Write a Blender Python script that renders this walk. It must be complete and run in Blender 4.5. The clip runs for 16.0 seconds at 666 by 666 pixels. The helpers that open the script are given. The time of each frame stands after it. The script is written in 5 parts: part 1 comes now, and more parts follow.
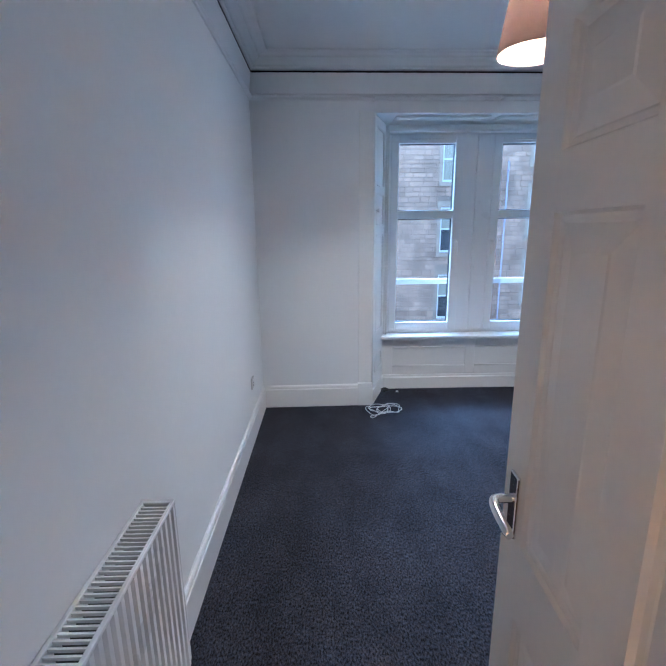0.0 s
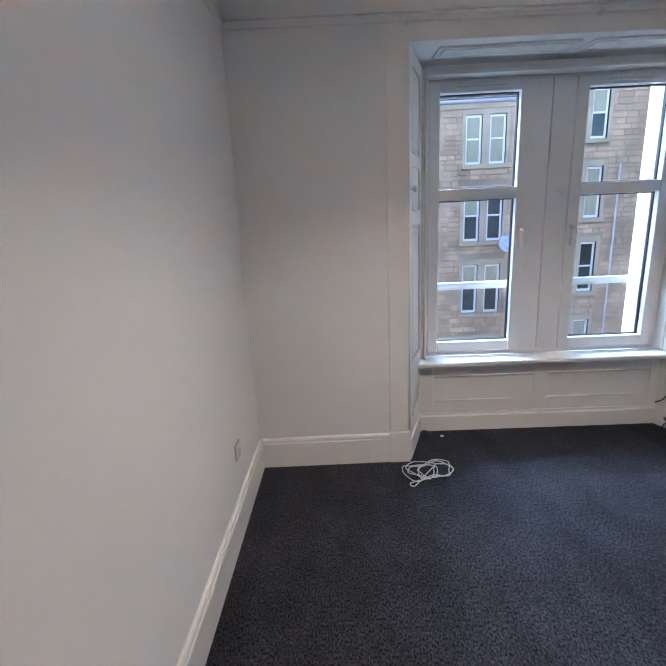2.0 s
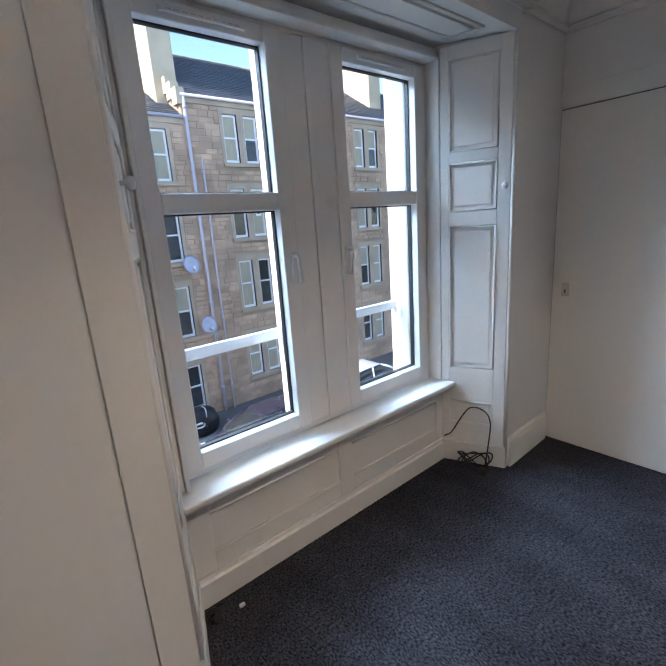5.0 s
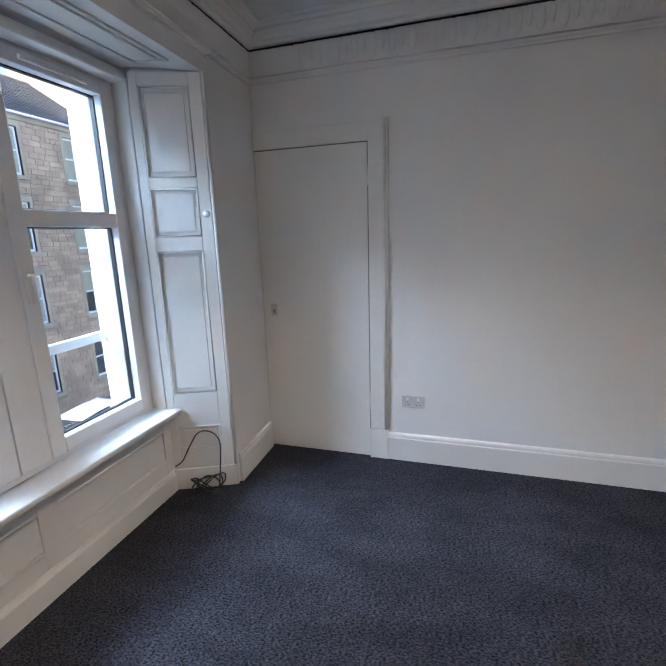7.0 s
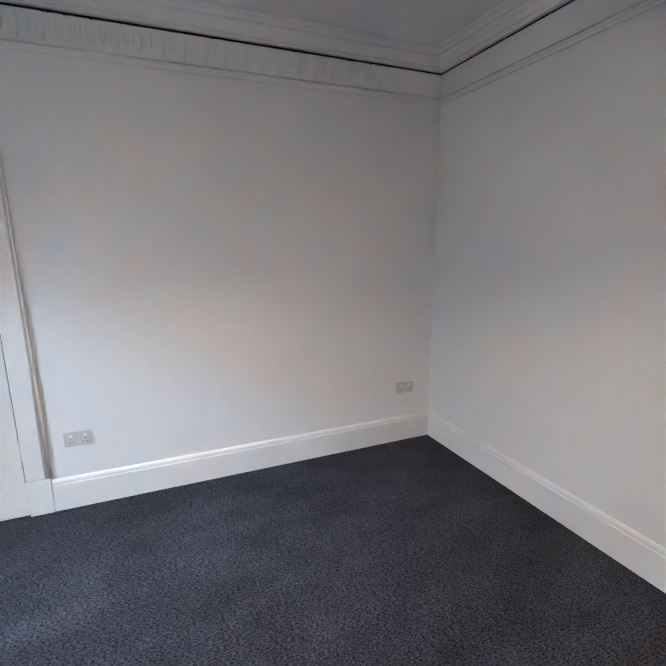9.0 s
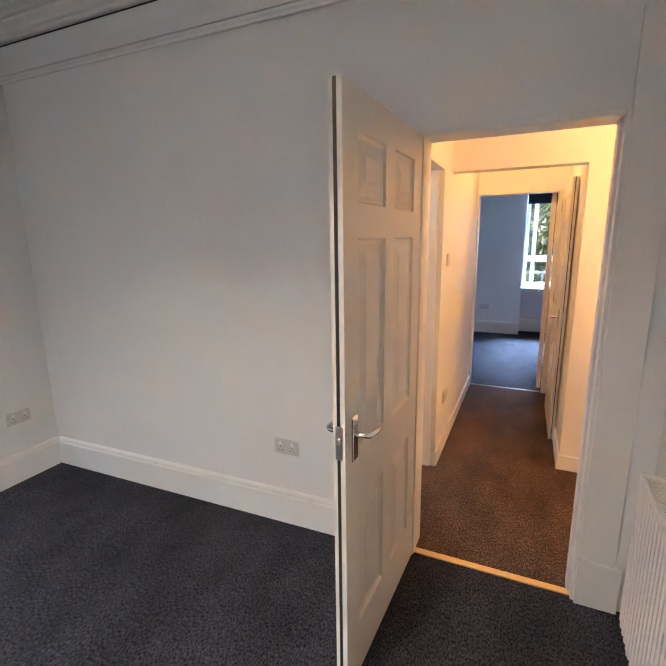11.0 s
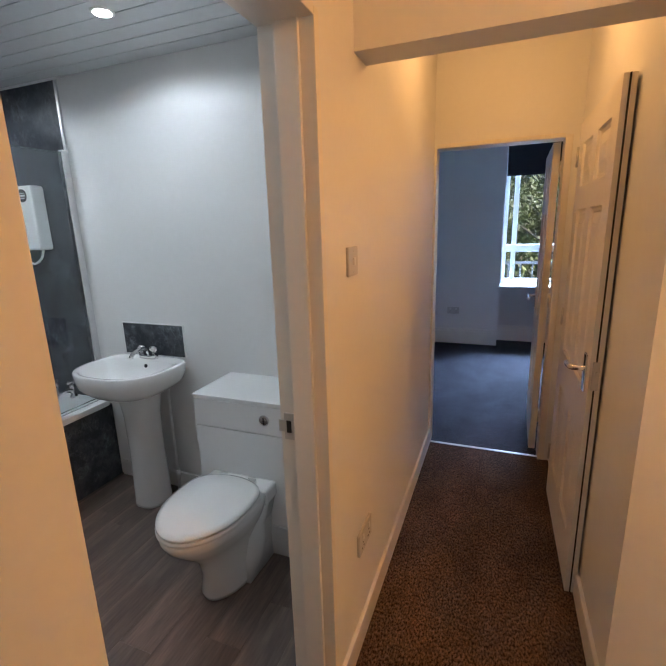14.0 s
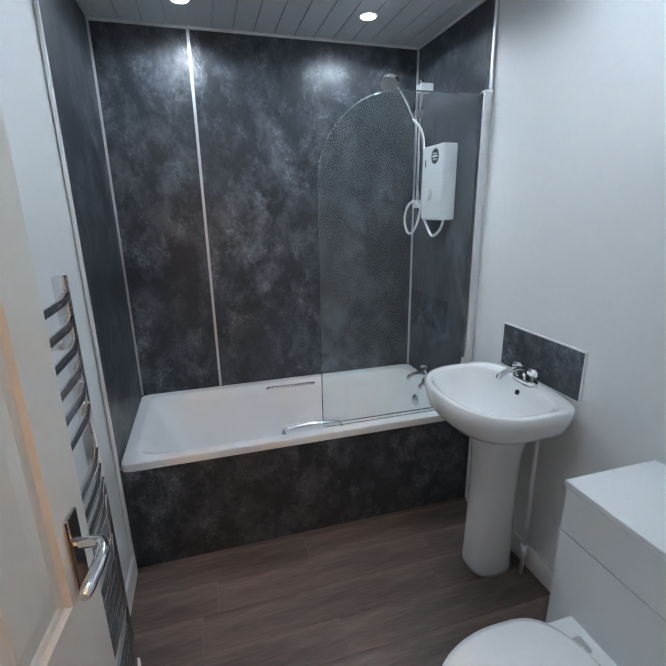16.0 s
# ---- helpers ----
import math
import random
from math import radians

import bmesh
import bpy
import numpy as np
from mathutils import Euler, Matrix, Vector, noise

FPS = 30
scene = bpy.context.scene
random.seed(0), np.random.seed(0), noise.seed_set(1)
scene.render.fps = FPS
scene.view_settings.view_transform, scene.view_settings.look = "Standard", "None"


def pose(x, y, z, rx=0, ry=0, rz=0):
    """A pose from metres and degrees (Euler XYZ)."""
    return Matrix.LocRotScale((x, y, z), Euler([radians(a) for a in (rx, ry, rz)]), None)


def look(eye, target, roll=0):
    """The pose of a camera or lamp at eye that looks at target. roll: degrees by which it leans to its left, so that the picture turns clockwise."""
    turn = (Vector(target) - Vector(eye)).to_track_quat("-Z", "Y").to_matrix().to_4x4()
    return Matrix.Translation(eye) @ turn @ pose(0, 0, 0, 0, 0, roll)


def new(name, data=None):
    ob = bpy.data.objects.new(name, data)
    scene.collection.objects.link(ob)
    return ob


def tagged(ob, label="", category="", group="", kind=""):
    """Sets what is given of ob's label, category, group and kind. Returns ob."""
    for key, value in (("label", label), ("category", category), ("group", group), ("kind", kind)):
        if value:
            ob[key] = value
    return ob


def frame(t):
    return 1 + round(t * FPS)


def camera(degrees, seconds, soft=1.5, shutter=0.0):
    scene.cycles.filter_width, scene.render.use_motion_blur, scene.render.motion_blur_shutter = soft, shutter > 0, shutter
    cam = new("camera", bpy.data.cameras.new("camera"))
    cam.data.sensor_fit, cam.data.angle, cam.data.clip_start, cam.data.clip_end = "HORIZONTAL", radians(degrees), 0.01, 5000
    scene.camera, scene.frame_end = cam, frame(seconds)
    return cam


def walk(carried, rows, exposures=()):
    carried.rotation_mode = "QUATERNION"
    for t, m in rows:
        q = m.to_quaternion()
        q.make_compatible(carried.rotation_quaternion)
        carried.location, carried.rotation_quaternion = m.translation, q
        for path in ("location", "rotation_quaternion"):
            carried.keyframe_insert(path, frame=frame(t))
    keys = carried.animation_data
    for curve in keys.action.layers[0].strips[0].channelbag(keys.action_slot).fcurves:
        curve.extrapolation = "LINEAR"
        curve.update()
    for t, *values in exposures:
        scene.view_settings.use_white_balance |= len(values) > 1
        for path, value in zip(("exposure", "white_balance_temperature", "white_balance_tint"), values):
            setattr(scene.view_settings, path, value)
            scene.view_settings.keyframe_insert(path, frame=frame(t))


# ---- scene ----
# ---- camera ----
cam = camera(75.1, 16.0)
PATH = [
    (0, (0.899, 0.934, 1.54), (0.933, 2.88, 1.08), -0.6),
    (0.5, (0.925, 1.139, 1.509), (0.841, 3.081, 1.038), -1.7),
    (1, (0.895, 1.476, 1.528), (0.861, 3.417, 1.044), -2.7),
    (1.5, (0.872, 1.728, 1.514), (0.844, 3.668, 1.032), -2.7),
    (2, (0.906, 2.047, 1.531), (0.859, 3.986, 1.04), -2.7),
    (2.5, (0.904, 2.294, 1.535), (0.863, 4.231, 1.039), -2.2),
    (3, (0.883, 2.594, 1.575), (0.964, 4.519, 1.058), -2.8),
    (5.5, (1.014, 3.466, 1.562), (2.445, 4.782, 1.091), -3.3),
    (6, (1.032, 3.406, 1.566), (2.61, 4.546, 1.106), -2.3),
    (6.5, (1.053, 3.345, 1.562), (2.791, 4.227, 1.113), -2.2),
    (7, (1.071, 3.281, 1.564), (2.933, 3.862, 1.123), -1.8),
    (7.5, (1.073, 3.226, 1.571), (3.011, 3.454, 1.134), -1.2),
    (8, (1.071, 3.149, 1.586), (3.021, 3.039, 1.156), -0.6),
    (10.5, (0.982, 3.055, 1.57), (2.13, 1.473, 1.148), -1.0),
    (11, (0.842, 2.939, 1.566), (1.646, 1.158, 1.143), -0.9),
    (11.5, (0.712, 2.789, 1.562), (1.233, 0.906, 1.133), -1.5),
    (12, (0.75, 2.508, 1.525), (1.065, 0.582, 1.088), -2.2),
    (12.5, (0.813, 2.166, 1.546), (1.035, 0.228, 1.105), -2.9),
    (13, (0.77, 1.779, 1.521), (0.997, -0.157, 1.071), -3.3),
    (13.5, (0.79, 1.465, 1.509), (1.179, -0.445, 1.058), -2.3),
    (14, (0.938, 1.128, 1.514), (1.642, -0.684, 1.045), -1.7),
    (14.5, (1.048, 0.863, 1.487), (2.248, -0.657, 0.987), -1.9),
    (15, (1.143, 0.639, 1.499), (2.753, -0.425, 0.977), -0.8),
    (15.5, (1.298, 0.527, 1.484), (3.052, -0.264, 0.939), -0.4),
    (16, (1.446, 0.477, 1.508), (3.292, -0.056, 0.953), -0.9),
]
walk(cam, [(t, look(eye, target, roll)) for t, eye, target, roll in PATH],
     [(0, 2.35, 4600, 7), (1, 2.25, 5050, 9), (2.5, 2.1, 5700, 10), (3.2, 2.05, 5800, 10), (5.5, 1.65, 5950, 10), (6.5, 1.95, 5850, 10), (7.5, 2.15, 5800, 10), (8, 2.6, 5800, 10),
      (11, 2.65, 6250, 10), (12.5, 2.3, 6250, 10), (13.3, 1.8, 6200, 10), (14.5, 1.65, 5950, 9), (15, 1.9, 5600, 8), (16, 1.8, 5900, 8)])

# ---- world and large lights ----
SUN_DIR = Vector((-0.86, 0.10, 0.50)).normalized()      # towards the sun, almost along the street
world = bpy.data.worlds.new("sky")
scene.world = world
world.use_nodes = True
wn, wl = world.node_tree.nodes, world.node_tree.links
sky = wn.new("ShaderNodeTexSky")
sky.sky_type, sky.sun_disc = "NISHITA", False
sky.sun_elevation = math.asin(SUN_DIR.z)
sky.sun_rotation = math.atan2(SUN_DIR.x, SUN_DIR.y)
sky.air_density, sky.ozone_density, sky.dust_density = 0.9, 1.6, 0.6
wl.new(sky.outputs[0], wn["Background"].inputs[0])
wn["Background"].inputs[1].default_value = 0.15
sun = new("sun", bpy.data.lights.new("sun", "SUN"))
sun.data.energy, sun.data.angle, sun.data.color = 3.4, radians(0.5), (1.0, 0.93, 0.82)
sun.matrix_world = look(SUN_DIR * 60, (0, 0, 0))
scene.view_settings.exposure = 0.0


def lamp(name, kind, at, energy, color, size=0.05, aim=None, spot=None):
    data = bpy.data.lights.new(name, kind)
    data.energy, data.color = energy, color
    if kind == "AREA":
        data.shape, data.size = "DISK", size
    else:
        data.shadow_soft_size = size
    if spot:
        data.spot_size, data.spot_blend = radians(spot), 0.35
    ob = new(name, data)
    ob.matrix_world = look(at, aim) if aim else Matrix.Translation(at)
    return ob


# daylight from the strip of sky over the houses, entering by the bedroom window
day = bpy.data.lights.new("window_daylight", "AREA")
day.shape, day.size, day.size_y, day.energy, day.color = "RECTANGLE", 4.4, 1.8, 330, (0.60, 0.79, 1.0)
new("window_daylight", day).matrix_world = look((0.9, 9.0, 5.4), (2.6, 3.0, 1.0))


# the same for the window of the far room
far_day = bpy.data.lights.new("far_window_daylight", "AREA")
far_day.shape, far_day.size, far_day.size_y, far_day.energy, far_day.color = "RECTANGLE", 3.0, 1.8, 1350, (0.48, 0.66, 1.0)
new("far_window_daylight", far_day).matrix_world = look((0.6, -7.2, 4.6), (0.9, -3.6, 0.6))


# ---- materials ----
def material(name, color, rough=0.5, metal=0.0, scale=3.0, spread=0.06, fine=90.0, grain=0.03, bump=0.0, bump_scale=120.0,
             tint=None, stretch=(1, 1, 1), islands=0.0, coat=0.0, rough_spread=0.08):
    """Principled material with broad and fine variation in colour, roughness and relief."""
    m = bpy.data.materials.new(name)
    m.use_nodes = True
    n, l = m.node_tree.nodes, m.node_tree.links
    p = n["Principled BSDF"]
    tc, mp = n.new("ShaderNodeTexCoord"), n.new("ShaderNodeMapping")
    mp.inputs["Scale"].default_value = stretch
    l.new(tc.outputs["Object"], mp.inputs[0])
    big, small = n.new("ShaderNodeTexNoise"), n.new("ShaderNodeTexNoise")
    for t, s, d in ((big, scale, 4), (small, fine, 3)):
        t.inputs["Scale"].default_value, t.inputs["Detail"].default_value = s, d
        l.new(mp.outputs[0], t.inputs[0])
    ramp = n.new("ShaderNodeMapRange")
    ramp.inputs[1].default_value, ramp.inputs[2].default_value = 0.3, 0.7
    l.new(big.outputs[0], ramp.inputs[0])
    mix = n.new("ShaderNodeMix")
    mix.data_type = "RGBA"
    dark = tint or tuple(c * (1 - spread * 2) for c in color)
    mix.inputs[6].default_value, mix.inputs[7].default_value = (*dark, 1), (*color, 1)
    l.new(ramp.outputs[0], mix.inputs[0])
    hsv = n.new("ShaderNodeHueSaturation")
    l.new(mix.outputs[2], hsv.inputs["Color"])
    val = n.new("ShaderNodeMapRange")
    val.inputs[1].default_value, val.inputs[2].default_value = 0.3, 0.7
    val.inputs[3].default_value, val.inputs[4].default_value = 1 - grain, 1 + grain
    l.new(small.outputs[0], val.inputs[0])
    out = val.outputs[0]
    if islands:
        info, geo = n.new("ShaderNodeObjectInfo"), n.new("ShaderNodeNewGeometry")
        add, fr = n.new("ShaderNodeMath"), n.new("ShaderNodeMath")
        l.new(info.outputs["Random"], add.inputs[0])
        l.new(geo.outputs["Random Per Island"], add.inputs[1])
        fr.operation = "FRACT"
        l.new(add.outputs[0], fr.inputs[0])
        r = n.new("ShaderNodeMapRange")
        r.inputs[3].default_value, r.inputs[4].default_value = 1 - islands, 1 + islands
        l.new(fr.outputs[0], r.inputs[0])
        mul = n.new("ShaderNodeMath")
        mul.operation = "MULTIPLY"
        l.new(r.outputs[0], mul.inputs[0])
        l.new(out, mul.inputs[1])
        out = mul.outputs[0]
    l.new(out, hsv.inputs["Value"])
    l.new(hsv.outputs[0], p.inputs["Base Color"])
    rr = n.new("ShaderNodeMapRange")
    rr.inputs[3].default_value, rr.inputs[4].default_value = max(0.02, rough - rough_spread), min(1, rough + rough_spread)
    l.new(big.outputs[0], rr.inputs[0])
    l.new(rr.outputs[0], p.inputs["Roughness"])
    p.inputs["Metallic"].default_value = metal
    p.inputs["Coat Weight"].default_value = coat
    if bump:
        b, bt = n.new("ShaderNodeBump"), n.new("ShaderNodeTexNoise")
        bt.inputs["Scale"].default_value, bt.inputs["Detail"].default_value = bump_scale, 4
        l.new(mp.outputs[0], bt.inputs[0])
        b.inputs["Strength"].default_value, b.inputs["Distance"].default_value = bump, 0.004
        l.new(bt.outputs[0], b.inputs["Height"])
        l.new(b.outputs[0], p.inputs["Normal"])
    return m


def glass_material(name, color=(1, 1, 1), rough=0.0):
    m = bpy.data.materials.new(name)
    m.use_nodes = True
    p = m.node_tree.nodes["Principled BSDF"]
    p.inputs["Base Color"].default_value = (*color, 1)
    p.inputs["Roughness"].default_value = rough
    p.inputs["Transmission Weight"].default_value = 1.0
    p.inputs["IOR"].default_value = 1.45
    return m


def glow_material(name, color, strength):
    m = bpy.data.materials.new(name)
    m.use_nodes = True
    p = m.node_tree.nodes["Principled BSDF"]
    p.inputs["Base Color"].default_value = (*color, 1)
    p.inputs["Emission Color"].default_value = (*color, 1)
    p.inputs["Emission Strength"].default_value = strength
    return m


def carpet_material(name, color):
    """Short twisted pile: fine light and dark tufts, brushed strokes and broad worn patches."""
    m = bpy.data.materials.new(name)
    m.use_nodes = True
    n, l = m.node_tree.nodes, m.node_tree.links
    p = n["Principled BSDF"]
    p.inputs["Roughness"].default_value = 0.95
    p.inputs["Specular IOR Level"].default_value = 0.12
    tc = n.new("ShaderNodeTexCoord")

    def noise(scale, stretch, detail, rough, lo, hi, a, b, turn=0.0):
        mp, t, r = n.new("ShaderNodeMapping"), n.new("ShaderNodeTexNoise"), n.new("ShaderNodeMapRange")
        mp.inputs["Scale"].default_value = stretch
        mp.inputs["Rotation"].default_value = (0, 0, radians(turn))
        t.inputs["Scale"].default_value, t.inputs["Detail"].default_value, t.inputs["Roughness"].default_value = scale, detail, rough
        for k, v in zip((1, 2, 3, 4), (lo, hi, a, b)):
            r.inputs[k].default_value = v
        l.new(tc.outputs["Object"], mp.inputs[0])
        l.new(mp.outputs[0], t.inputs[0])
        l.new(t.outputs[0], r.inputs[0])
        return r.outputs[0]

    def times(a, b):
        k = n.new("ShaderNodeMath")
        k.operation = "MULTIPLY"
        l.new(a, k.inputs[0])
        l.new(b, k.inputs[1])
        return k.outputs[0]

    tuft = noise(140, (1.0, 0.55, 1.0), 2.5, 0.62, 0.36, 0.66, 0.26, 2.1)
    clump = noise(34, (1.0, 0.6, 1.0), 3, 0.6, 0.3, 0.7, 0.82, 1.2)
    stroke = noise(3.0, (1.5, 0.8, 1.0), 4, 0.55, 0.36, 0.64, 0.80, 1.22, 14)
    patch = noise(1.1, (1.0, 1.0, 1.0), 3, 0.5, 0.3, 0.7, 0.82, 1.15)
    value = times(times(tuft, clump), times(stroke, patch))
    hue = n.new("ShaderNodeMix")
    hue.data_type = "RGBA"
    hue.inputs[6].default_value = (*color, 1)
    hue.inputs[7].default_value = (color[0] * 1.12, color[1], color[2] * 0.86, 1)
    l.new(noise(60, (1, 1, 1), 2, 0.5, 0.42, 0.62, 0, 1), hue.inputs[0])
    hsv = n.new("ShaderNodeHueSaturation")
    l.new(hue.outputs[2], hsv.inputs["Color"])
    l.new(value, hsv.inputs["Value"])
    l.new(hsv.outputs[0], p.inputs["Base Color"])
    b = n.new("ShaderNodeBump")
    b.inputs["Strength"].default_value, b.inputs["Distance"].default_value = 0.32, 0.004
    l.new(times(tuft, clump), b.inputs["Height"])
    l.new(b.outputs[0], p.inputs["Normal"])
    return m


def slate_panel_material():
    """Dark grey wet-wall laminate with cloudy veins drawn aslant."""
    m = material("slate_laminate", (0.036, 0.041, 0.050), 0.40, scale=2.2, spread=0.2, fine=30, grain=0.12, rough_spread=0.06)
    n, l = m.node_tree.nodes, m.node_tree.links
    p = n["Principled BSDF"]
    tc = n["Texture Coordinate"]
    mp = n.new("ShaderNodeMapping")
    mp.inputs["Rotation"].default_value = (radians(48), radians(20), 0)
    mp.inputs["Scale"].default_value = (2.0, 2.2, 1.7)
    l.new(tc.outputs["Object"], mp.inputs[0])
    feather, cloud, web = n.new("ShaderNodeTexNoise"), n.new("ShaderNodeTexNoise"), n.new("ShaderNodeTexNoise")
    for t, sc, det, ro, di in ((feather, 3.6, 10, 0.72, 0.15), (cloud, 1.0, 5, 0.55, 0.2), (web, 2.3, 9, 0.66, 0.25)):
        t.inputs["Scale"].default_value, t.inputs["Detail"].default_value = sc, det
        t.inputs["Roughness"].default_value, t.inputs["Distortion"].default_value = ro, di
        l.new(mp.outputs[0], t.inputs[0])

    def ranged(src, lo, hi, a=0.0, b=1.0):
        r = n.new("ShaderNodeMapRange")
        for k, v in zip((1, 2, 3, 4), (lo, hi, a, b)):
            r.inputs[k].default_value = v
        l.new(src, r.inputs[0])
        return r.outputs[0]

    def maths(op, a, b):
        k = n.new("ShaderNodeMath")
        k.operation, k.use_clamp = op, True
        l.new(a, k.inputs[0])
        if isinstance(b, float):
            k.inputs[1].default_value = b
        else:
            l.new(b, k.inputs[1])
        return k.outputs[0]

    # thin torn veins where the web noise crosses its middle, inside cloudy feathered areas
    off = n.new("ShaderNodeMath")
    off.operation = "SUBTRACT"
    off.inputs[1].default_value = 0.5
    l.new(web.outputs[0], off.inputs[0])
    dist = n.new("ShaderNodeMath")
    dist.operation = "ABSOLUTE"
    l.new(off.outputs[0], dist.inputs[0])
    thin = maths("MULTIPLY", ranged(dist.outputs[0], 0.0, 0.014, 0.9, 0.0), ranged(feather.outputs[0], 0.40, 0.62))
    soft = maths("MULTIPLY", ranged(feather.outputs[0], 0.44, 0.80), ranged(cloud.outputs[0], 0.34, 0.64, 0.12, 1.0))
    total = maths("ADD", soft, maths("MULTIPLY", thin, ranged(cloud.outputs[0], 0.38, 0.6, 0.1, 0.8)))
    mix = n.new("ShaderNodeMix")
    mix.data_type = "RGBA"
    mix.inputs[7].default_value = (0.25, 0.275, 0.31, 1)
    src = p.inputs["Base Color"].links[0].from_socket
    l.new(total, mix.inputs[0])
    l.new(src, mix.inputs[6])
    l.new(mix.outputs[2], p.inputs["Base Color"])
    return m


def fabric_shade_material(name, color, through_color, share):
    """Woven fabric that lets some of the bulb's light through."""
    m = material(name, color, 0.85, scale=8, spread=0.14, fine=400, grain=0.12, bump=0.2, bump_scale=500)
    n, l = m.node_tree.nodes, m.node_tree.links
    tr, mix = n.new("ShaderNodeBsdfTranslucent"), n.new("ShaderNodeMixShader")
    tr.inputs[0].default_value = (*through_color, 1)
    mix.inputs[0].default_value = share
    l.new(n["Principled BSDF"].outputs[0], mix.inputs[1])
    l.new(tr.outputs[0], mix.inputs[2])
    l.new(mix.outputs[0], n["Material Output"].inputs[0])
    return m


WALL = material("white_emulsion", (0.80, 0.80, 0.79), 0.62, scale=1.3, spread=0.014, fine=40, grain=0.008, bump=0.045, bump_scale=150)
CEIL = material("ceiling_paint", (0.78, 0.78, 0.77), 0.8, scale=1.2, spread=0.02, fine=40, grain=0.012, bump=0.12, bump_scale=90)
GLOSS = material("white_gloss_paint", (0.80, 0.79, 0.76), 0.36, scale=2.5, spread=0.015, fine=45, grain=0.012, bump=0.07, bump_scale=70)
DOOR = material("white_door_paint", (0.79, 0.76, 0.70), 0.33, scale=3, spread=0.015, fine=50, grain=0.012, bump=0.06, bump_scale=80)
UPVC = material("white_upvc", (0.80, 0.81, 0.82), 0.3, scale=4, spread=0.012, fine=60, grain=0.01)
CARPET = carpet_material("grey_carpet", (0.0310, 0.0325, 0.0425))
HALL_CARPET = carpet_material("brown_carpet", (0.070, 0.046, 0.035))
SLATE = slate_panel_material()
CHROME = material("chrome", (0.82, 0.82, 0.83), 0.08, 1.0, rough_spread=0.04)
SATIN = material("satin_aluminium", (0.74, 0.75, 0.77), 0.42, 1.0)
STEEL = material("satin_steel", (0.62, 0.61, 0.59), 0.32, 1.0)
BRASS = material("brass_strip", (0.72, 0.52, 0.25), 0.3, 1.0)
CERAMIC = material("white_ceramic", (0.84, 0.84, 0.83), 0.09, spread=0.006, grain=0.005, coat=0.5, rough_spread=0.03)
ACRYLIC = material("white_acrylic", (0.84, 0.85, 0.85), 0.16, spread=0.006, grain=0.005, rough_spread=0.03)
LAMINATE = material("white_gloss_laminate", (0.82, 0.83, 0.83), 0.22, spread=0.006, grain=0.005)
PLASTIC = material("white_plastic", (0.80, 0.80, 0.79), 0.35, spread=0.01, grain=0.01)
SOCKET = material("aged_white_plastic", (0.60, 0.59, 0.57), 0.38, spread=0.02, grain=0.01)
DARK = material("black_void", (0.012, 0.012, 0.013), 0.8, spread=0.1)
RUBBER = material("black_rubber", (0.02, 0.02, 0.021), 0.5, spread=0.1, grain=0.05)
RADIATOR = material("radiator_enamel", (0.80, 0.80, 0.79), 0.3, spread=0.01, grain=0.008)
VINYL = material("grey_oak_vinyl", (0.26, 0.190, 0.158), 0.38, scale=1.15, spread=0.36, fine=13, grain=0.2, stretch=(8, 0.8, 1), islands=0.13, bump=0.06)
GLASS = glass_material("window_glass")
SHOWER_GLASS = glass_material("shower_glass", (0.93, 0.97, 0.96))
SHADE = fabric_shade_material("taupe_lamp_fabric", (0.20, 0.145, 0.13), (0.70, 0.50, 0.40), 0.06)
SHADE_IN = fabric_shade_material("cream_shade_lining", (0.22, 0.115, 0.055), (0.75, 0.55, 0.42), 0.12)
BULB_WARM = glow_material("warm_bulb", (1.0, 0.62, 0.30), 14)
SPOT_GLOW = glow_material("downlight_glow", (0.94, 0.97, 1.0), 16)
PVC_PLANK = material("grey_white_pvc_plank", (0.72, 0.74, 0.75), 0.2, scale=1.5, spread=0.03, fine=20, grain=0.02, islands=0.03)
STONE = material("sandstone", (0.54, 0.37, 0.255), 0.9, scale=1.2, spread=0.2, fine=18, grain=0.13, bump=0.5, bump_scale=30, islands=0.17)
MORTAR = material("sandstone_mortar", (0.40, 0.30, 0.22), 0.95, scale=0.7, spread=0.2, fine=14, grain=0.1, bump=0.4, bump_scale=25)
DRESSED = material("dressed_sandstone", (0.47, 0.37, 0.27), 0.85, scale=1.6, spread=0.16, fine=16, grain=0.07, islands=0.06, bump=0.2, bump_scale=40)
ROOFSLATE = material("roof_slate", (0.075, 0.082, 0.095), 0.6, scale=2, spread=0.2, fine=20, grain=0.12, islands=0.28)
CHIMNEY = material("chimney_render", (0.58, 0.48, 0.34), 0.9, scale=1.5, spread=0.16, fine=20, grain=0.1, bump=0.3, bump_scale=20)
CLAY = material("chimney_pot_clay", (0.60, 0.46, 0.30), 0.8, spread=0.12)
ASPHALT = material("asphalt", (0.055, 0.056, 0.06), 0.9, scale=0.6, spread=0.16, fine=60, grain=0.2, bump=0.3, bump_scale=80)
PAVING = material("pavement_slabs", (0.13, 0.125, 0.12), 0.9, scale=1, spread=0.14, fine=40, grain=0.1, islands=0.12)
PIPE = material("painted_cast_pipe", (0.50, 0.48, 0.56), 0.5, spread=0.1)
WINDARK = material("far_window_glass", (0.05, 0.055, 0.06), 0.06, scale=1.2, spread=0.3)
CURTAIN = material("net_curtain", (0.46, 0.41, 0.30), 0.9, scale=3, spread=0.16, stretch=(8, 8, 0.6))
SILLWHITE = material("sunlit_white_masonry", (0.80, 0.77, 0.70), 0.8, spread=0.05, bump=0.2, bump_scale=60)
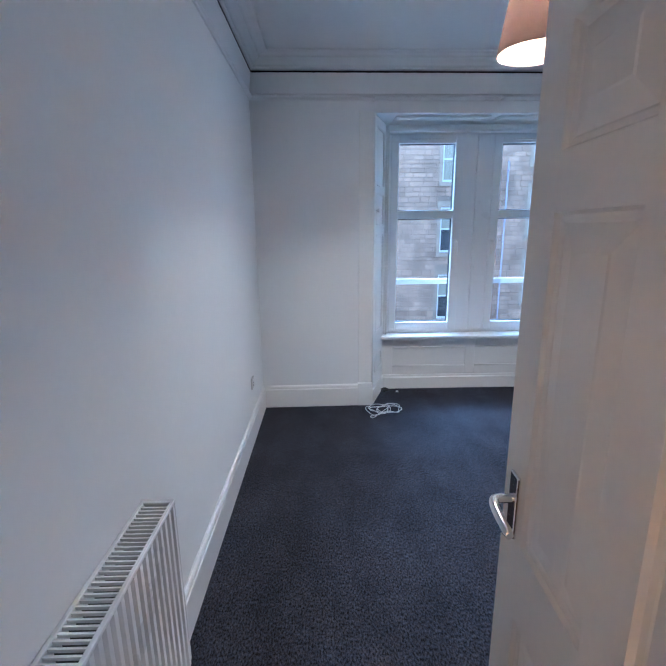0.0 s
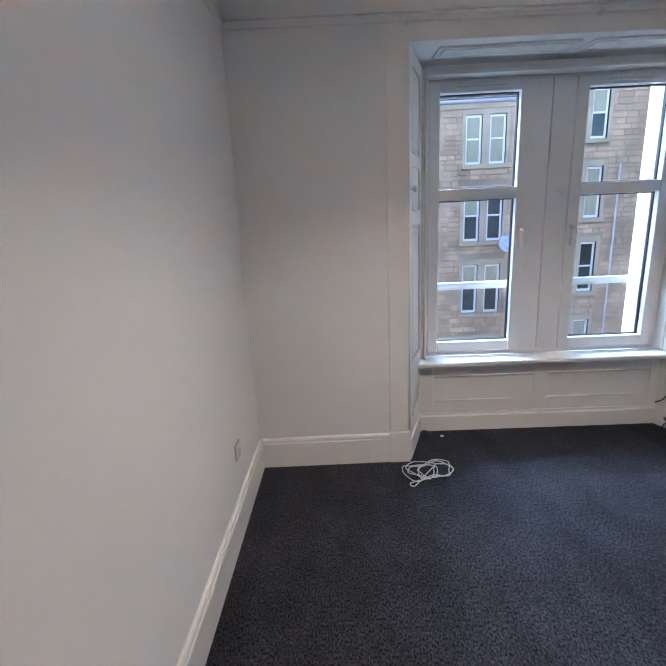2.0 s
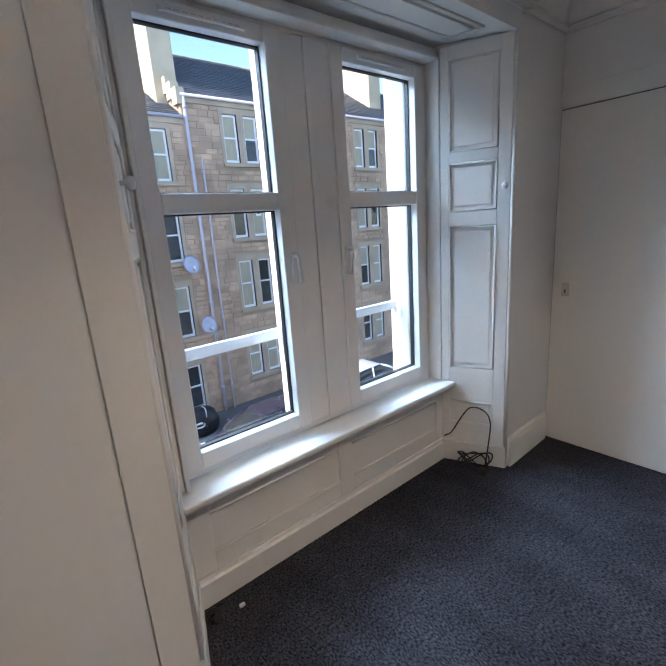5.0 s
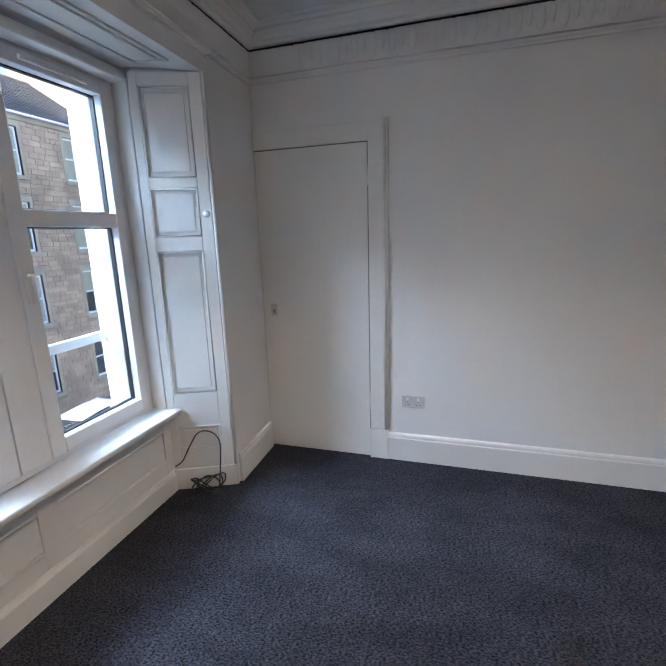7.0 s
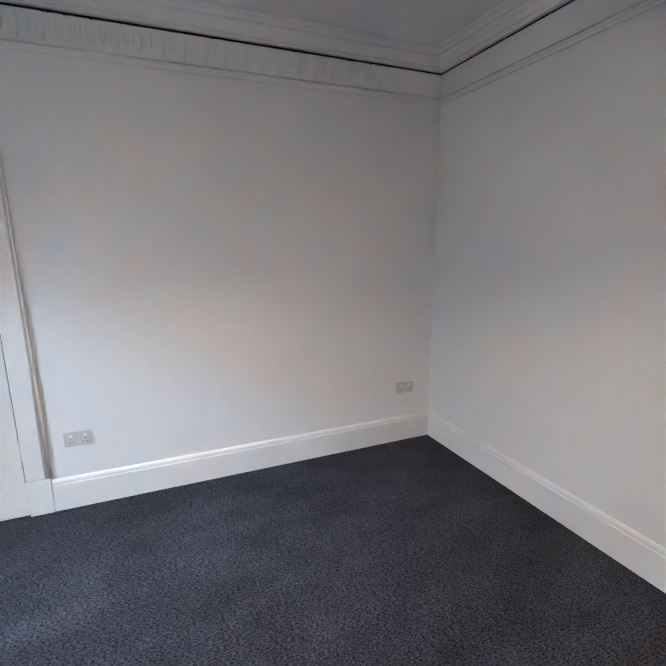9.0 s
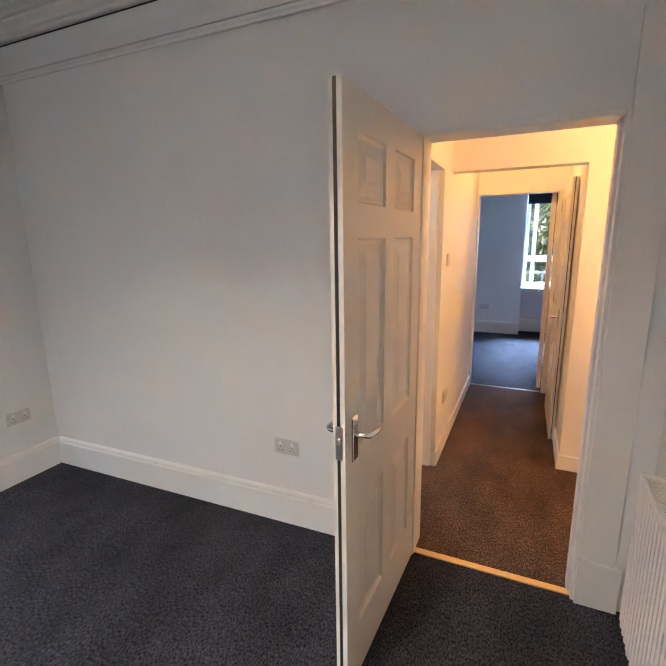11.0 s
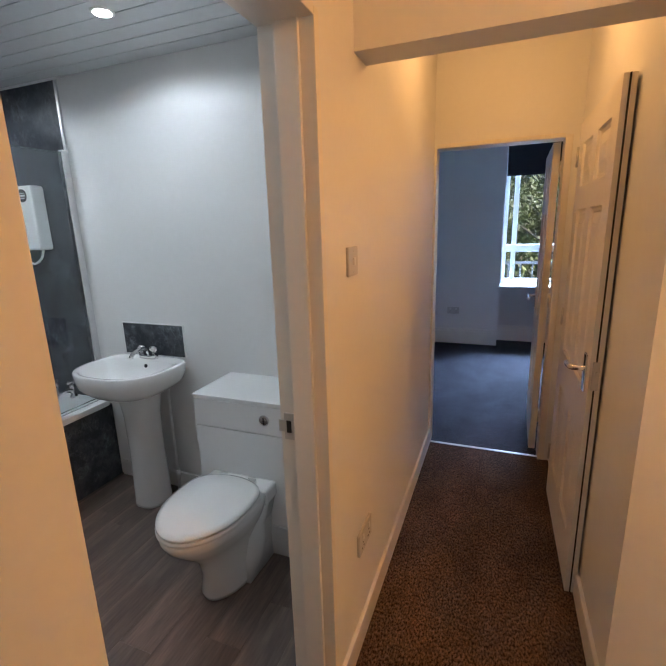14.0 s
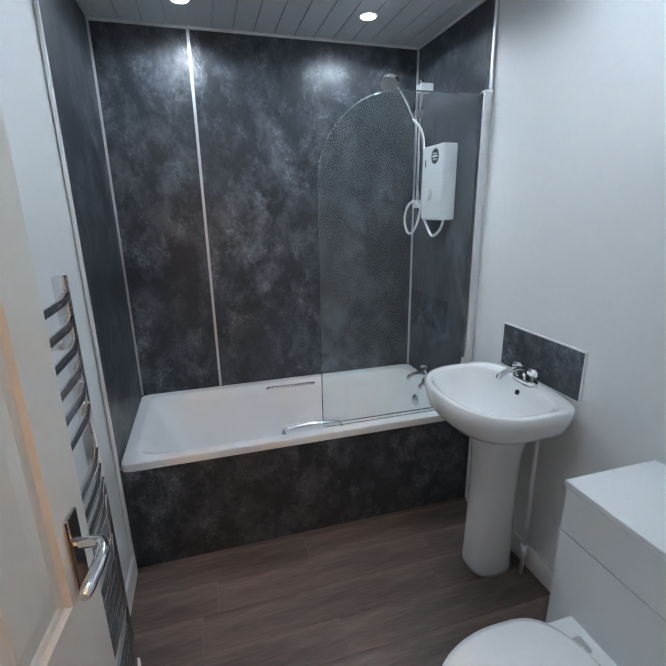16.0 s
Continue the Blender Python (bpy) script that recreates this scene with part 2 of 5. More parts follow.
BLIND = material("navy_roller_blind", (0.025, 0.028, 0.04), 0.85, spread=0.1)
FIN = material("galvanised_fin", (0.10, 0.10, 0.10), 0.6)
CARWHITE = material("white_car_paint", (0.75, 0.76, 0.78), 0.15, spread=0.01, coat=0.6)
CARGREY = material("dark_violet_car_paint", (0.03, 0.028, 0.05), 0.14, spread=0.03, coat=0.7)
BAGBLACK = material("black_tarpaulin", (0.018, 0.018, 0.022), 0.5, scale=5, spread=0.25, bump=0.5, bump_scale=12)
BARK = material("bark", (0.10, 0.08, 0.06), 0.9, scale=5, spread=0.25, bump=0.5, bump_scale=30)
LEAF = material("leaves", (0.10, 0.12, 0.035), 0.6, scale=1.5, spread=0.25, islands=0.4)
GRASS = material("grass_ground", (0.09, 0.11, 0.04), 0.95, scale=1.5, spread=0.2, fine=40, grain=0.2)
CABLE_W = material("white_cable_sheath", (0.72, 0.71, 0.68), 0.45, spread=0.03)


# ---- mesh helpers ----
def box(bm, x0, x1, y0, y1, z0, z1):
    v = [bm.verts.new((x, y, z)) for x in (x0, x1) for y in (y0, y1) for z in (z0, z1)]
    for f in ((0, 1, 3, 2), (4, 6, 7, 5), (0, 4, 5, 1), (2, 3, 7, 6), (0, 2, 6, 4), (1, 5, 7, 3)):
        bm.faces.new([v[i] for i in f])
    return v


def boxes(*rows):
    bm = bmesh.new()
    for r in rows:
        box(bm, *r)
    bmesh.ops.recalc_face_normals(bm, faces=bm.faces)
    return bm


def rounded(bm, width=0.003, segments=2):
    bmesh.ops.bevel(bm, geom=[e for e in bm.edges if len(e.link_faces) == 2 and e.calc_face_angle(0) > 0.5], offset=width,
                    segments=segments, profile=0.5, affect="EDGES", clamp_overlap=True)
    return bm


def prism(outline, axis, a, b, bm=None):
    """An outline of (u, v) pairs drawn out from a to b along an axis."""
    bm = bm or bmesh.new()
    def at(u, v, w):
        return {"x": (w, u, v), "y": (u, w, v), "z": (u, v, w)}[axis]
    lo = [bm.verts.new(at(u, v, a)) for u, v in outline]
    hi = [bm.verts.new(at(u, v, b)) for u, v in outline]
    bm.faces.new(lo)
    bm.faces.new(hi[::-1])
    for i in range(len(outline)):
        j = (i + 1) % len(outline)
        bm.faces.new((lo[j], lo[i], hi[i], hi[j]))
    bmesh.ops.recalc_face_normals(bm, faces=bm.faces)
    return bm


def tube(points, radius, sides=10, closed=False, bm=None):
    """A round bar swept along points."""
    bm = bm or bmesh.new()
    pts = [Vector(p) for p in points]
    n, rings, up = len(pts), [], None
    for i, p in enumerate(pts):
        d = (pts[(i + 1) % n] - pts[i - 1]) if closed else (pts[min(i + 1, n - 1)] - pts[max(i - 1, 0)])
        d.normalize()
        side = d.orthogonal().normalized() if up is None else (up - d * up.dot(d)).normalized()
        up, other = side, d.cross(side)
        r = radius[i] if isinstance(radius, (list, tuple)) else radius
        rings.append([bm.verts.new(p + (side * math.cos(a) + other * math.sin(a)) * r)
                      for a in (2 * math.pi * k / sides for k in range(sides))])
    for i in range(n if closed else n - 1):
        a, b = rings[i], rings[(i + 1) % n]
        for k in range(sides):
            f = bm.faces.new((a[k], a[(k + 1) % sides], b[(k + 1) % sides], b[k]))
            f.smooth = True
    if not closed:
        bm.faces.new(rings[0][::-1])
        bm.faces.new(rings[-1])
    bmesh.ops.recalc_face_normals(bm, faces=bm.faces)
    return bm


def arc_path(points, steps=8):
    """A smooth curve through points."""
    pts = [Vector(p) for p in points]
    pts = [pts[0] * 2 - pts[1]] + pts + [pts[-1] * 2 - pts[-2]]
    out = []
    for i in range(1, len(pts) - 2):
        p0, p1, p2, p3 = pts[i - 1:i + 3]
        for k in range(steps):
            t = k / steps
            out.append(0.5 * ((2 * p1) + (p2 - p0) * t + (2 * p0 - 5 * p1 + 4 * p2 - p3) * t * t + (3 * p1 - p0 - 3 * p2 + p3) * t ** 3))
    return out + [pts[-2]]


def lathe(profile, center=(0, 0, 0), sides=32, bm=None, squash=(1, 1)):
    """Rings (radius, height) turned about z."""
    bm = bm or bmesh.new()
    cx, cy, cz = center
    rings = [[bm.verts.new((cx + r * squash[0] * math.cos(a), cy + r * squash[1] * math.sin(a), cz + z))
              for a in (2 * math.pi * k / sides for k in range(sides))] for r, z in profile]
    for a, b in zip(rings, rings[1:]):
        for k in range(sides):
            f = bm.faces.new((a[k], a[(k + 1) % sides], b[(k + 1) % sides], b[k]))
            f.smooth = True
    bm.faces.new(rings[0][::-1])
    bm.faces.new(rings[-1])
    return bm


def loft(rings, bm=None, caps=True):
    """Skin over rings of equally many points."""
    bm = bm or bmesh.new()
    vs = [[bm.verts.new(p) for p in ring] for ring in rings]
    n = len(vs[0])
    for a, b in zip(vs, vs[1:]):
        for k in range(n):
            f = bm.faces.new((a[k], a[(k + 1) % n], b[(k + 1) % n], b[k]))
            f.smooth = True
    if caps:
        bm.faces.new(vs[0][::-1])
        bm.faces.new(vs[-1])
    bmesh.ops.recalc_face_normals(bm, faces=bm.faces)
    return bm


def mesh_of(name, bm, mat):
    me = bpy.data.meshes.new(name)
    bm.to_mesh(me)
    bm.free()
    me.materials.append(mat)
    return me


def part(name, bm, mat, parent, label=""):
    """One mesh in world coordinates, linked under a thing or a part."""
    ob = new(name, mesh_of(name, bm, mat))
    ob.parent = parent
    ob.matrix_parent_inverse = Matrix.Translation(-parent.location)
    return tagged(ob, label)


def thing(name, at, label, category, group="", kind=""):
    ob = new(name)
    ob.location = at
    ob.empty_display_size = 0.1
    return tagged(ob, label, category, group, kind)


def solid(name, bm, mat, label, category, group="", kind="structure"):
    return tagged(new(name, mesh_of(name, bm, mat)), label, category, group, kind)


def moved(bm, m):
    bmesh.ops.transform(bm, matrix=m, verts=bm.verts)
    return bm


# ---- plan ----
WX, EX = 0.337, 3.88            # bedroom side walls
SY = 1.04                      # bedroom wall with the door
CZ = 2.815                       # bedroom ceiling
OX0, OX1, OZ = 1.300, 3.325, 2.432   # window opening
IX0, IX1, IY = 1.44, 3.165, 5.02     # inner end of the splayed opening
GY = 5.17                       # glass
HX, NX, NY = 1.305, 0.513, -0.176    # passage walls, and the lintel's face
BX0, BX1, BY0, BY1, BZ = 1.43, 3.85, -0.76, 0.885, 2.335   # bathroom
DX0, DX1, DZ = 0.555, 1.277, 1.99   # bedroom doorway
FY = -1.76                      # far doorway


def front(x):
    """The window wall runs a little askew."""
    return 4.595 + 0.022 * (x - WX)


def back(x):
    """So does the wall with the door."""
    return SY + max(0.0, 0.021 * (x - 1.3))


def skew_back(bm):
    for v in bm.verts:
        if v.co.y > SY - 0.05:
            v.co.y += back(v.co.x) - SY
    return bm


def skew(bm):
    for v in bm.verts:
        v.co.y += front(v.co.x) - 4.6
    return bm


# ---- structure ----
solid("floor_bedroom", boxes((WX, EX, SY - 0.03, 4.72, -0.12, 0), (1.33, 3.32, 4.72, 5.03, -0.12, 0)), CARPET,
      "mottled dark grey carpet with brushed marks", "floor")
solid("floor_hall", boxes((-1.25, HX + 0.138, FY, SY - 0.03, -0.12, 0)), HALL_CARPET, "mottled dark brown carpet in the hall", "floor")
solid("floor_far_room", boxes((-1.2, 2.9, -5.0, FY, -0.12, 0)), CARPET, "dark carpet of the far room", "floor")
solid("floor_bathroom", boxes((HX + 0.048, BX1 + 0.048, BY0, 0.9, -0.12, -0.012)), MORTAR, "screed under the bathroom planks", "floor")

solid("wall_west", boxes((0.1, WX, SY, 4.7, 0, 2.95)), WALL, "plain white painted wall", "wall")
solid("wall_south", skew_back(boxes((-1.2, DX0, 0.90, SY, 0, 2.95), (DX1, 4.1, 0.90, SY, 0, 2.95), (DX0, DX1, 0.90, SY, DZ, 2.95))), WALL,
      "white painted wall with the bedroom doorway", "wall")
solid("wall_east", boxes((EX, 4.1, SY, 5.3, 0, 2.95)), WALL, "white painted wall with a cupboard door", "wall")
bm = bmesh.new()
prism([(0.1, front(0.1)), (OX0, front(OX0)), (IX0 - 0.03, IY), (IX0 - 0.03, 5.36), (0.1, 5.36)], "z", 0, 2.95, bm)
prism([(OX1, front(OX1)), (EX, front(EX)), (EX, 5.36), (IX1 + 0.03, 5.36), (IX1 + 0.03, IY)], "z", 0, 2.95, bm)
prism([(front(2.3), OZ), (front(2.3), 2.95), (5.36, 2.95), (5.36, OZ + 0.03), (IY, OZ + 0.03)], "x", OX0, OX1, bm)
for v in bm.verts:
    if v.co.y < 4.7 and OX0 - 0.01 < v.co.x < OX1 + 0.01:
        v.co.y = front(v.co.x)
box(bm, IX0 - 0.03, IX1 + 0.03, IY + 0.03, 5.36, -5.75, 0.52)
box(bm, 0.1, EX, 5.18, 5.36, -5.75, 0)
box(bm, -9, 0.1, 5.18, 5.36, -5.75, 4.5)
box(bm, EX + 0.22, 13, 5.18, 5.36, -5.75, 4.5)
box(bm, 0.1, EX + 0.22, 5.18, 5.36, 2.95, 4.5)
box(bm, EX, EX + 0.22, 5.3, 5.36, -5.75, 2.95)
solid("wall_north", bm, WALL, "thick white wall with a deep splayed window recess", "wall")
solid("ceiling_bedroom", boxes((0.1, 4.1, SY - 0.1, 4.75, CZ, CZ + 0.12)), CEIL, "white plaster ceiling", "ceiling")
solid("roof_slab", boxes((-1.6, 4.5, -5.4, 5.36, 2.98, 3.15)), CEIL, "slab above the rooms", "ceiling")

# hall and far room
before_hall = set(bpy.data.objects)
DOORW = (0.115, 0.845)          # bathroom doorway along y
solid("wall_bathroom", boxes((HX, BX0, FY, DOORW[0], 0, 2.95), (HX, BX0, DOORW[1], BY1, 0, 2.95), (HX, BX0, *DOORW, 1.985, 2.95)), WALL,
      "white passage wall with the bathroom doorway", "wall")
solid("wall_nib", boxes((-1.2, NX, NY - 0.12, NY, 0, 2.95), (NX, HX, NY - 0.12, NY, 1.99, 2.95)), WALL,
      "white wall end with a low lintel over the passage", "wall")
solid("wall_passage", boxes((NX - 0.15, NX, FY, NY - 0.12, 0, 2.95)), WALL, "white wall of the passage", "wall")
solid("wall_far_door", boxes((-1.2, 0.575, FY - 0.12, FY, 0, 2.95), (HX, 2.9, FY - 0.12, FY, 0, 2.95), (0.575, HX, FY - 0.12, FY, 1.98, 2.95)),
      WALL, "white wall with the doorway of the far room", "wall")
solid("wall_hall_west", boxes((-1.35, -1.2, -5.1, SY, 0, 2.95)), WALL, "white wall at the end of the hall", "wall")
solid("ceiling_hall", boxes((-1.3, HX, FY, BY1, 2.5, 2.62)), CEIL, "white hall ceiling", "ceiling")
solid("wall_far_east", boxes((2.9, 3.05, -5.1, FY, 0, 2.95)), WALL, "white wall of the far room", "wall")
FWX0, FWX1, FWY = 0.12, 0.885, -4.62
solid("wall_far_south", boxes((FWX1, 2.9, FWY - 0.4, FWY, 0, 2.95), (-1.2, FWX0, FWY - 0.4, FWY, 0, 2.95),
                             (FWX0, FWX1, FWY - 0.4, FWY - 0.3, 0, 0.74), (FWX0, FWX1, FWY - 0.4, FWY, 2.5, 2.95)), WALL,
      "white wall of the far room with a window recess", "wall")
solid("ceiling_far_room", boxes((-1.2, 2.9, -5.02, FY - 0.12, 2.75, 2.85)), CEIL, "white ceiling of the far room", "ceiling")

# bathroom shell
solid("wall_bath_east", boxes((BX1, 4.1, -0.95, BY1, 0, 2.95)), WALL, "bathroom wall behind the bath", "wall")
solid("wall_bath_south", boxes((BX0, BX1, -0.95, BY0, 0, 2.95)), WALL, "white painted bathroom wall", "wall")
bm = bmesh.new()
y = BY0
while y < BY1 - 0.005:
    box(bm, BX0, BX1, y + 0.0025, min(y + 0.0975, BY1), BZ, BZ + 0.012)
    y += 0.1
box(bm, BX0, BX1, BY0, BY1, BZ + 0.012, BZ + 0.04)
solid("ceiling_bathroom", bm, PVC_PLANK, "pale grey glossy plastic plank ceiling", "ceiling")


hall_set = set(bpy.data.objects) - before_hall


# outline of the tall baseboard: flat face, a shallow step and a rounded top
BOARD = [(0, 0), (0.020, 0), (0.020, 0.162), (0.018, 0.166), (0.015, 0.168), (0.015, 0.184), (0.012, 0.192), (0.006, 0.198), (0, 0.2)]


def skirting(name, outline_to_wall, a, b, axis, side, height=0.2, depth=0.02):
    """Moulded baseboard: flat board, then a stepped and rounded top. side: +1 or -1, the way it stands out."""
    w = outline_to_wall
    o = [(u * depth / 0.02, z * height / 0.2) for u, z in BOARD]
    return solid(name, prism([(w + side * u, z) for u, z in o], axis, a, b), GLOSS, "white painted moulded baseboard", "baseboard")


skirting("baseboard", WX, SY, 4.58, "y", 1)
skirting("baseboard", EX, SY + 0.04, 3.769, "y", -1)
bm = prism([(SY + u, z) for u, z in BOARD],
           "x", 1.33, EX - 0.022)
solid("baseboard", skew_back(bm), GLOSS, "white painted moulded baseboard", "baseboard")
bm = prism([(4.6 - u, z) for u, z in BOARD],
           "x", WX + 0.022, 1.185)
solid("baseboard", skew(bm), GLOSS, "white painted moulded baseboard", "baseboard")
bm = prism([(4.6 - u, z) for u, z in BOARD],
           "x", 3.345, EX - 0.03)
solid("baseboard", skew(bm), GLOSS, "white painted moulded baseboard", "baseboard")
before_hall = set(bpy.data.objects)
for a, b in (((HX - 0.016, HX), (FY, DOORW[0])), ((NX, NX + 0.016), (FY, NY - 0.0))):
    solid("baseboard", rounded(boxes((*a, *b, 0, 0.105)), 0.004), GLOSS, "low white hall baseboard", "baseboard")
solid("baseboard", rounded(boxes((-1.2, NX + 0.016, NY, NY + 0.016, 0, 0.105)), 0.004), GLOSS, "low white hall baseboard", "baseboard")
skirting("baseboard", FWY, FWX1, 2.9, "x", 1, 0.2)
solid("baseboard", rounded(boxes((FWX0, FWX1, FWY - 0.3, FWY - 0.28, 0, 0.2)), 0.004), GLOSS, "white baseboard under the far window", "baseboard")
solid("baseboard", rounded(boxes((2.2, 3.1, BY0, BY0 + 0.014, 0, 0.1)), 0.003), GLOSS, "white bathroom baseboard", "baseboard")
solid("baseboard", rounded(boxes((BX0, 3.1, BY1 - 0.014, BY1, 0, 0.1)), 0.003), GLOSS, "white bathroom baseboard", "baseboard")


hall_set |= set(bpy.data.objects) - before_hall

# picture rail, frieze, gap and cornice round the bedroom
def ring_moulding(name, outline, mat, label, category):
    """A moulding (distance from wall, height) mitred round the bedroom."""
    bm = bmesh.new()
    rings = []
    for cx, cy, sx, sy in ((WX, SY, 1, 1), (EX, back(EX), -1, 1), (EX, front(EX), -1, -1), (WX, front(WX), 1, -1)):
        rings.append([bm.verts.new((cx + sx * u, cy + sy * u, min(z - 0.027, CZ))) for u, z in outline])
    for i in range(4):
        a, b = rings[i], rings[(i + 1) % 4]
        for k in range(len(outline)):
            j = (k + 1) % len(outline)
            bm.faces.new((a[k], a[j], b[j], b[k]))
    bmesh.ops.recalc_face_normals(bm, faces=bm.faces)
    return solid(name, bm, mat, label, category)


ring_moulding("picture_rail", [(0, 2.548), (0.010, 2.550), (0.014, 2.560), (0.024, 2.566), (0.026, 2.576), (0.016, 2.586), (0.008, 2.590), (0, 2.592)], WALL,
              "white painted picture rail", "moulding")
ring_moulding("frieze", [(0, 2.594), (0.006, 2.594), (0.012, 2.66), (0.026, 2.733), (0, 2.735)], WALL, "white plaster frieze", "moulding")
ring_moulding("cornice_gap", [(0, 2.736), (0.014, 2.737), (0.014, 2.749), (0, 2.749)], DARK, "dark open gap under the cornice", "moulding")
ring_moulding("cornice", [(0, 2.750), (0.035, 2.7495), (0.045, 2.756), (0.047, 2.768), (0.06, 2.775), (0.072, 2.792), (0.095, 2.808), (0.10, 2.818), (0.118, 2.820),
                          (0.135, 2.829), (0.165, 2.832), (0.172, 2.845), (0, 2.845)], WALL, "white stepped plaster cornice", "moulding")


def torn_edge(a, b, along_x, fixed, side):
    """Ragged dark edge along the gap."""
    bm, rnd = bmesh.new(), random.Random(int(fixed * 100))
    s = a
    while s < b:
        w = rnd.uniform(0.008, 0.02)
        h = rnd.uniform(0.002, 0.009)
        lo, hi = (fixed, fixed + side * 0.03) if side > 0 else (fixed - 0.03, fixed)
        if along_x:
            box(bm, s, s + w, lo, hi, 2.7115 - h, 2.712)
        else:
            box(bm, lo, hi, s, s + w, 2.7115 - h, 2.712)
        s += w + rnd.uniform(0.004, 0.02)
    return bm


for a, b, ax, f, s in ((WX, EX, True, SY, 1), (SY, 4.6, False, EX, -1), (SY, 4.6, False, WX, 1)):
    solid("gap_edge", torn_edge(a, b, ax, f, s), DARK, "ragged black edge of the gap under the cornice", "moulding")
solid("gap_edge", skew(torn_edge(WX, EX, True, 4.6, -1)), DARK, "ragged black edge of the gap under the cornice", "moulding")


# raised leaves of the frieze on the cupboard wall
def leaf_bm(y, h, w):
    bm = bmesh.new()
    rows = [(0.0, 0.15), (0.25, 0.42), (0.55, 0.5), (0.85, 0.4), (1.0, 0.25)]
    rings = []
    for t, hw in rows:
        z = 2.695 - h * (1 - t)
        base = EX - 0.010 - 0.014 * t
        rings.append([(base, y - hw * w, z), (base - 0.009, y - hw * w * 0.4, z), (base - 0.004, y, z), (base - 0.009, y + hw * w * 0.4, z), (base, y + hw * w, z)])
    vs = [[bm.verts.new(p) for p in r] for r in rings]
    for p, q in zip(vs, vs[1:]):
        for k in range(4):
            bm.faces.new((p[k], p[k + 1], q[k + 1], q[k])).smooth = True
    bmesh.ops.recalc_face_normals(bm, faces=bm.faces)
    return bm


frieze = [o for o in bpy.data.objects if o.name == "frieze"][0]
leaf_a, leaf_b = mesh_of("acanthus_leaf", leaf_bm(0, 0.115, 0.05), WALL), mesh_of("acanthus_leaf", leaf_bm(0, 0.085, 0.03), WALL)
y, k = 1.5, 0
while y < 4.35:
    ob = new("acanthus_leaf", leaf_a if k % 2 == 0 else leaf_b)
    ob.parent, ob.location = frieze, (0, y, 0)
    y, k = y + 0.056, k + 1


# ---- window of the bedroom ----
window = thing("window_1", (2.3, GY, 0.55), "white plastic double window with two tall casements", "window", kind="structure")
WZ0, WZ1 = 0.545, 2.395
part("window_frame", rounded(boxes((1.475, 1.515, 5.12, 5.20, WZ0, WZ1), (3.115, 3.165, 5.12, 5.20, WZ0, WZ1), (1.515, 3.115, 5.12, 5.20, WZ0, WZ0 + 0.03),
                                  (1.515, 3.115, 5.12, 5.20, WZ1 - 0.03, WZ1)), 0.004), UPVC, window)
part("mullion", rounded(boxes((2.185, 2.305, 5.118, 5.2, WZ0 + 0.03, WZ1 - 0.03), (2.308, 2.455, 5.114, 5.2, WZ0 + 0.03, WZ1 - 0.03)), 0.004), UPVC, window,
     "wide white plastic mullion with a joint")
def casement(x0, x1, hx0, hx1, opener):
    """Sash: outer bars, transom, two panes with black gaskets, trickle vent and handle."""
    z0, z1, za, zb = WZ0 + 0.03, WZ1 - 0.03, 1.64, 1.715
    g0, g1 = 0.65, 2.298
    sash = part("sash", rounded(boxes((hx0, x0, 5.105, 5.185, z0, z1), (x1, hx1, 5.105, 5.185, z0, z1), (x0, x1, 5.105, 5.185, z0, g0),
                                     (x0, x1, 5.105, 5.185, g1, z1), (x0, x1, 5.108, 5.182, za, zb)), 0.005), UPVC, window)
    for a, b in ((g0, za), (zb, g1)):
        part("gasket", boxes((x0 - 0.001, x0 + 0.006, 5.15, 5.178, a, b), (x1 - 0.006, x1 + 0.001, 5.15, 5.178, a, b), (x0, x1, 5.15, 5.178, a - 0.001, a + 0.006),
                             (x0, x1, 5.15, 5.178, b - 0.006, b + 0.001)), RUBBER, sash)
        p = part("pane", boxes((x0 + 0.004, x1 - 0.004, GY - 0.003, GY + 0.003, a + 0.004, b - 0.004)), GLASS, sash)
        p.visible_shadow = False
    part("trickle_vent", rounded(boxes((x0 + 0.09, x1 - 0.09, 5.090, 5.106, g1 + 0.022, g1 + 0.042)), 0.003), PLASTIC, sash)
    part("vent_slots", boxes(*[(x0 + 0.11 + i * 0.03, x0 + 0.132 + i * 0.03, 5.0885, 5.0925, g1 + 0.029, g1 + 0.034) for i in range(10)]), STEEL, sash)
    hx = (x1 + 0.045) if opener > 0 else (x0 - 0.045)
    h = part("handle", rounded(boxes((hx - 0.013, hx + 0.013, 5.092, 5.106, 1.31, 1.45)), 0.004), PLASTIC, sash)
    part("lever", tube([(hx, 5.094, 1.43), (hx, 5.065, 1.43), (hx + 0.004 * opener, 5.058, 1.41), (hx + 0.012 * opener, 5.06, 1.31)], 0.009, 8), PLASTIC, h)
    return sash
casement(1.587, 2.103, 1.515, 2.185, 1)
casement(2.530, 3.052, 2.455, 3.115, -1)
part("window_board", rounded(boxes((IX0 - 0.02, IX1 + 0.02, 4.93, 5.105, 0.52, 0.55)), 0.010, 3), GLOSS, window, "glossy white window sill board")
solid("trim_window", rounded(boxes((IX0 - 0.01, 1.475, 5.04, 5.13, 0.55, 2.43), (3.165, IX1 + 0.012, 5.04, 5.13, 0.55, 2.43), (1.475, 3.165, 5.04, 5.13, WZ1, 2.44)), 0.006), GLOSS,
      "white staff bead round the window", "trim")
solid("trim_window", rounded(boxes((1.475, 1.492, 5.02, 5.118, 0.55, 2.40), (3.15, 3.165, 5.02, 5.118, 0.55, 2.40), (1.492, 3.15, 5.02, 5.118, 2.38, 2.40)), 0.005), GLOSS,
      "white inner bead round the window", "trim")

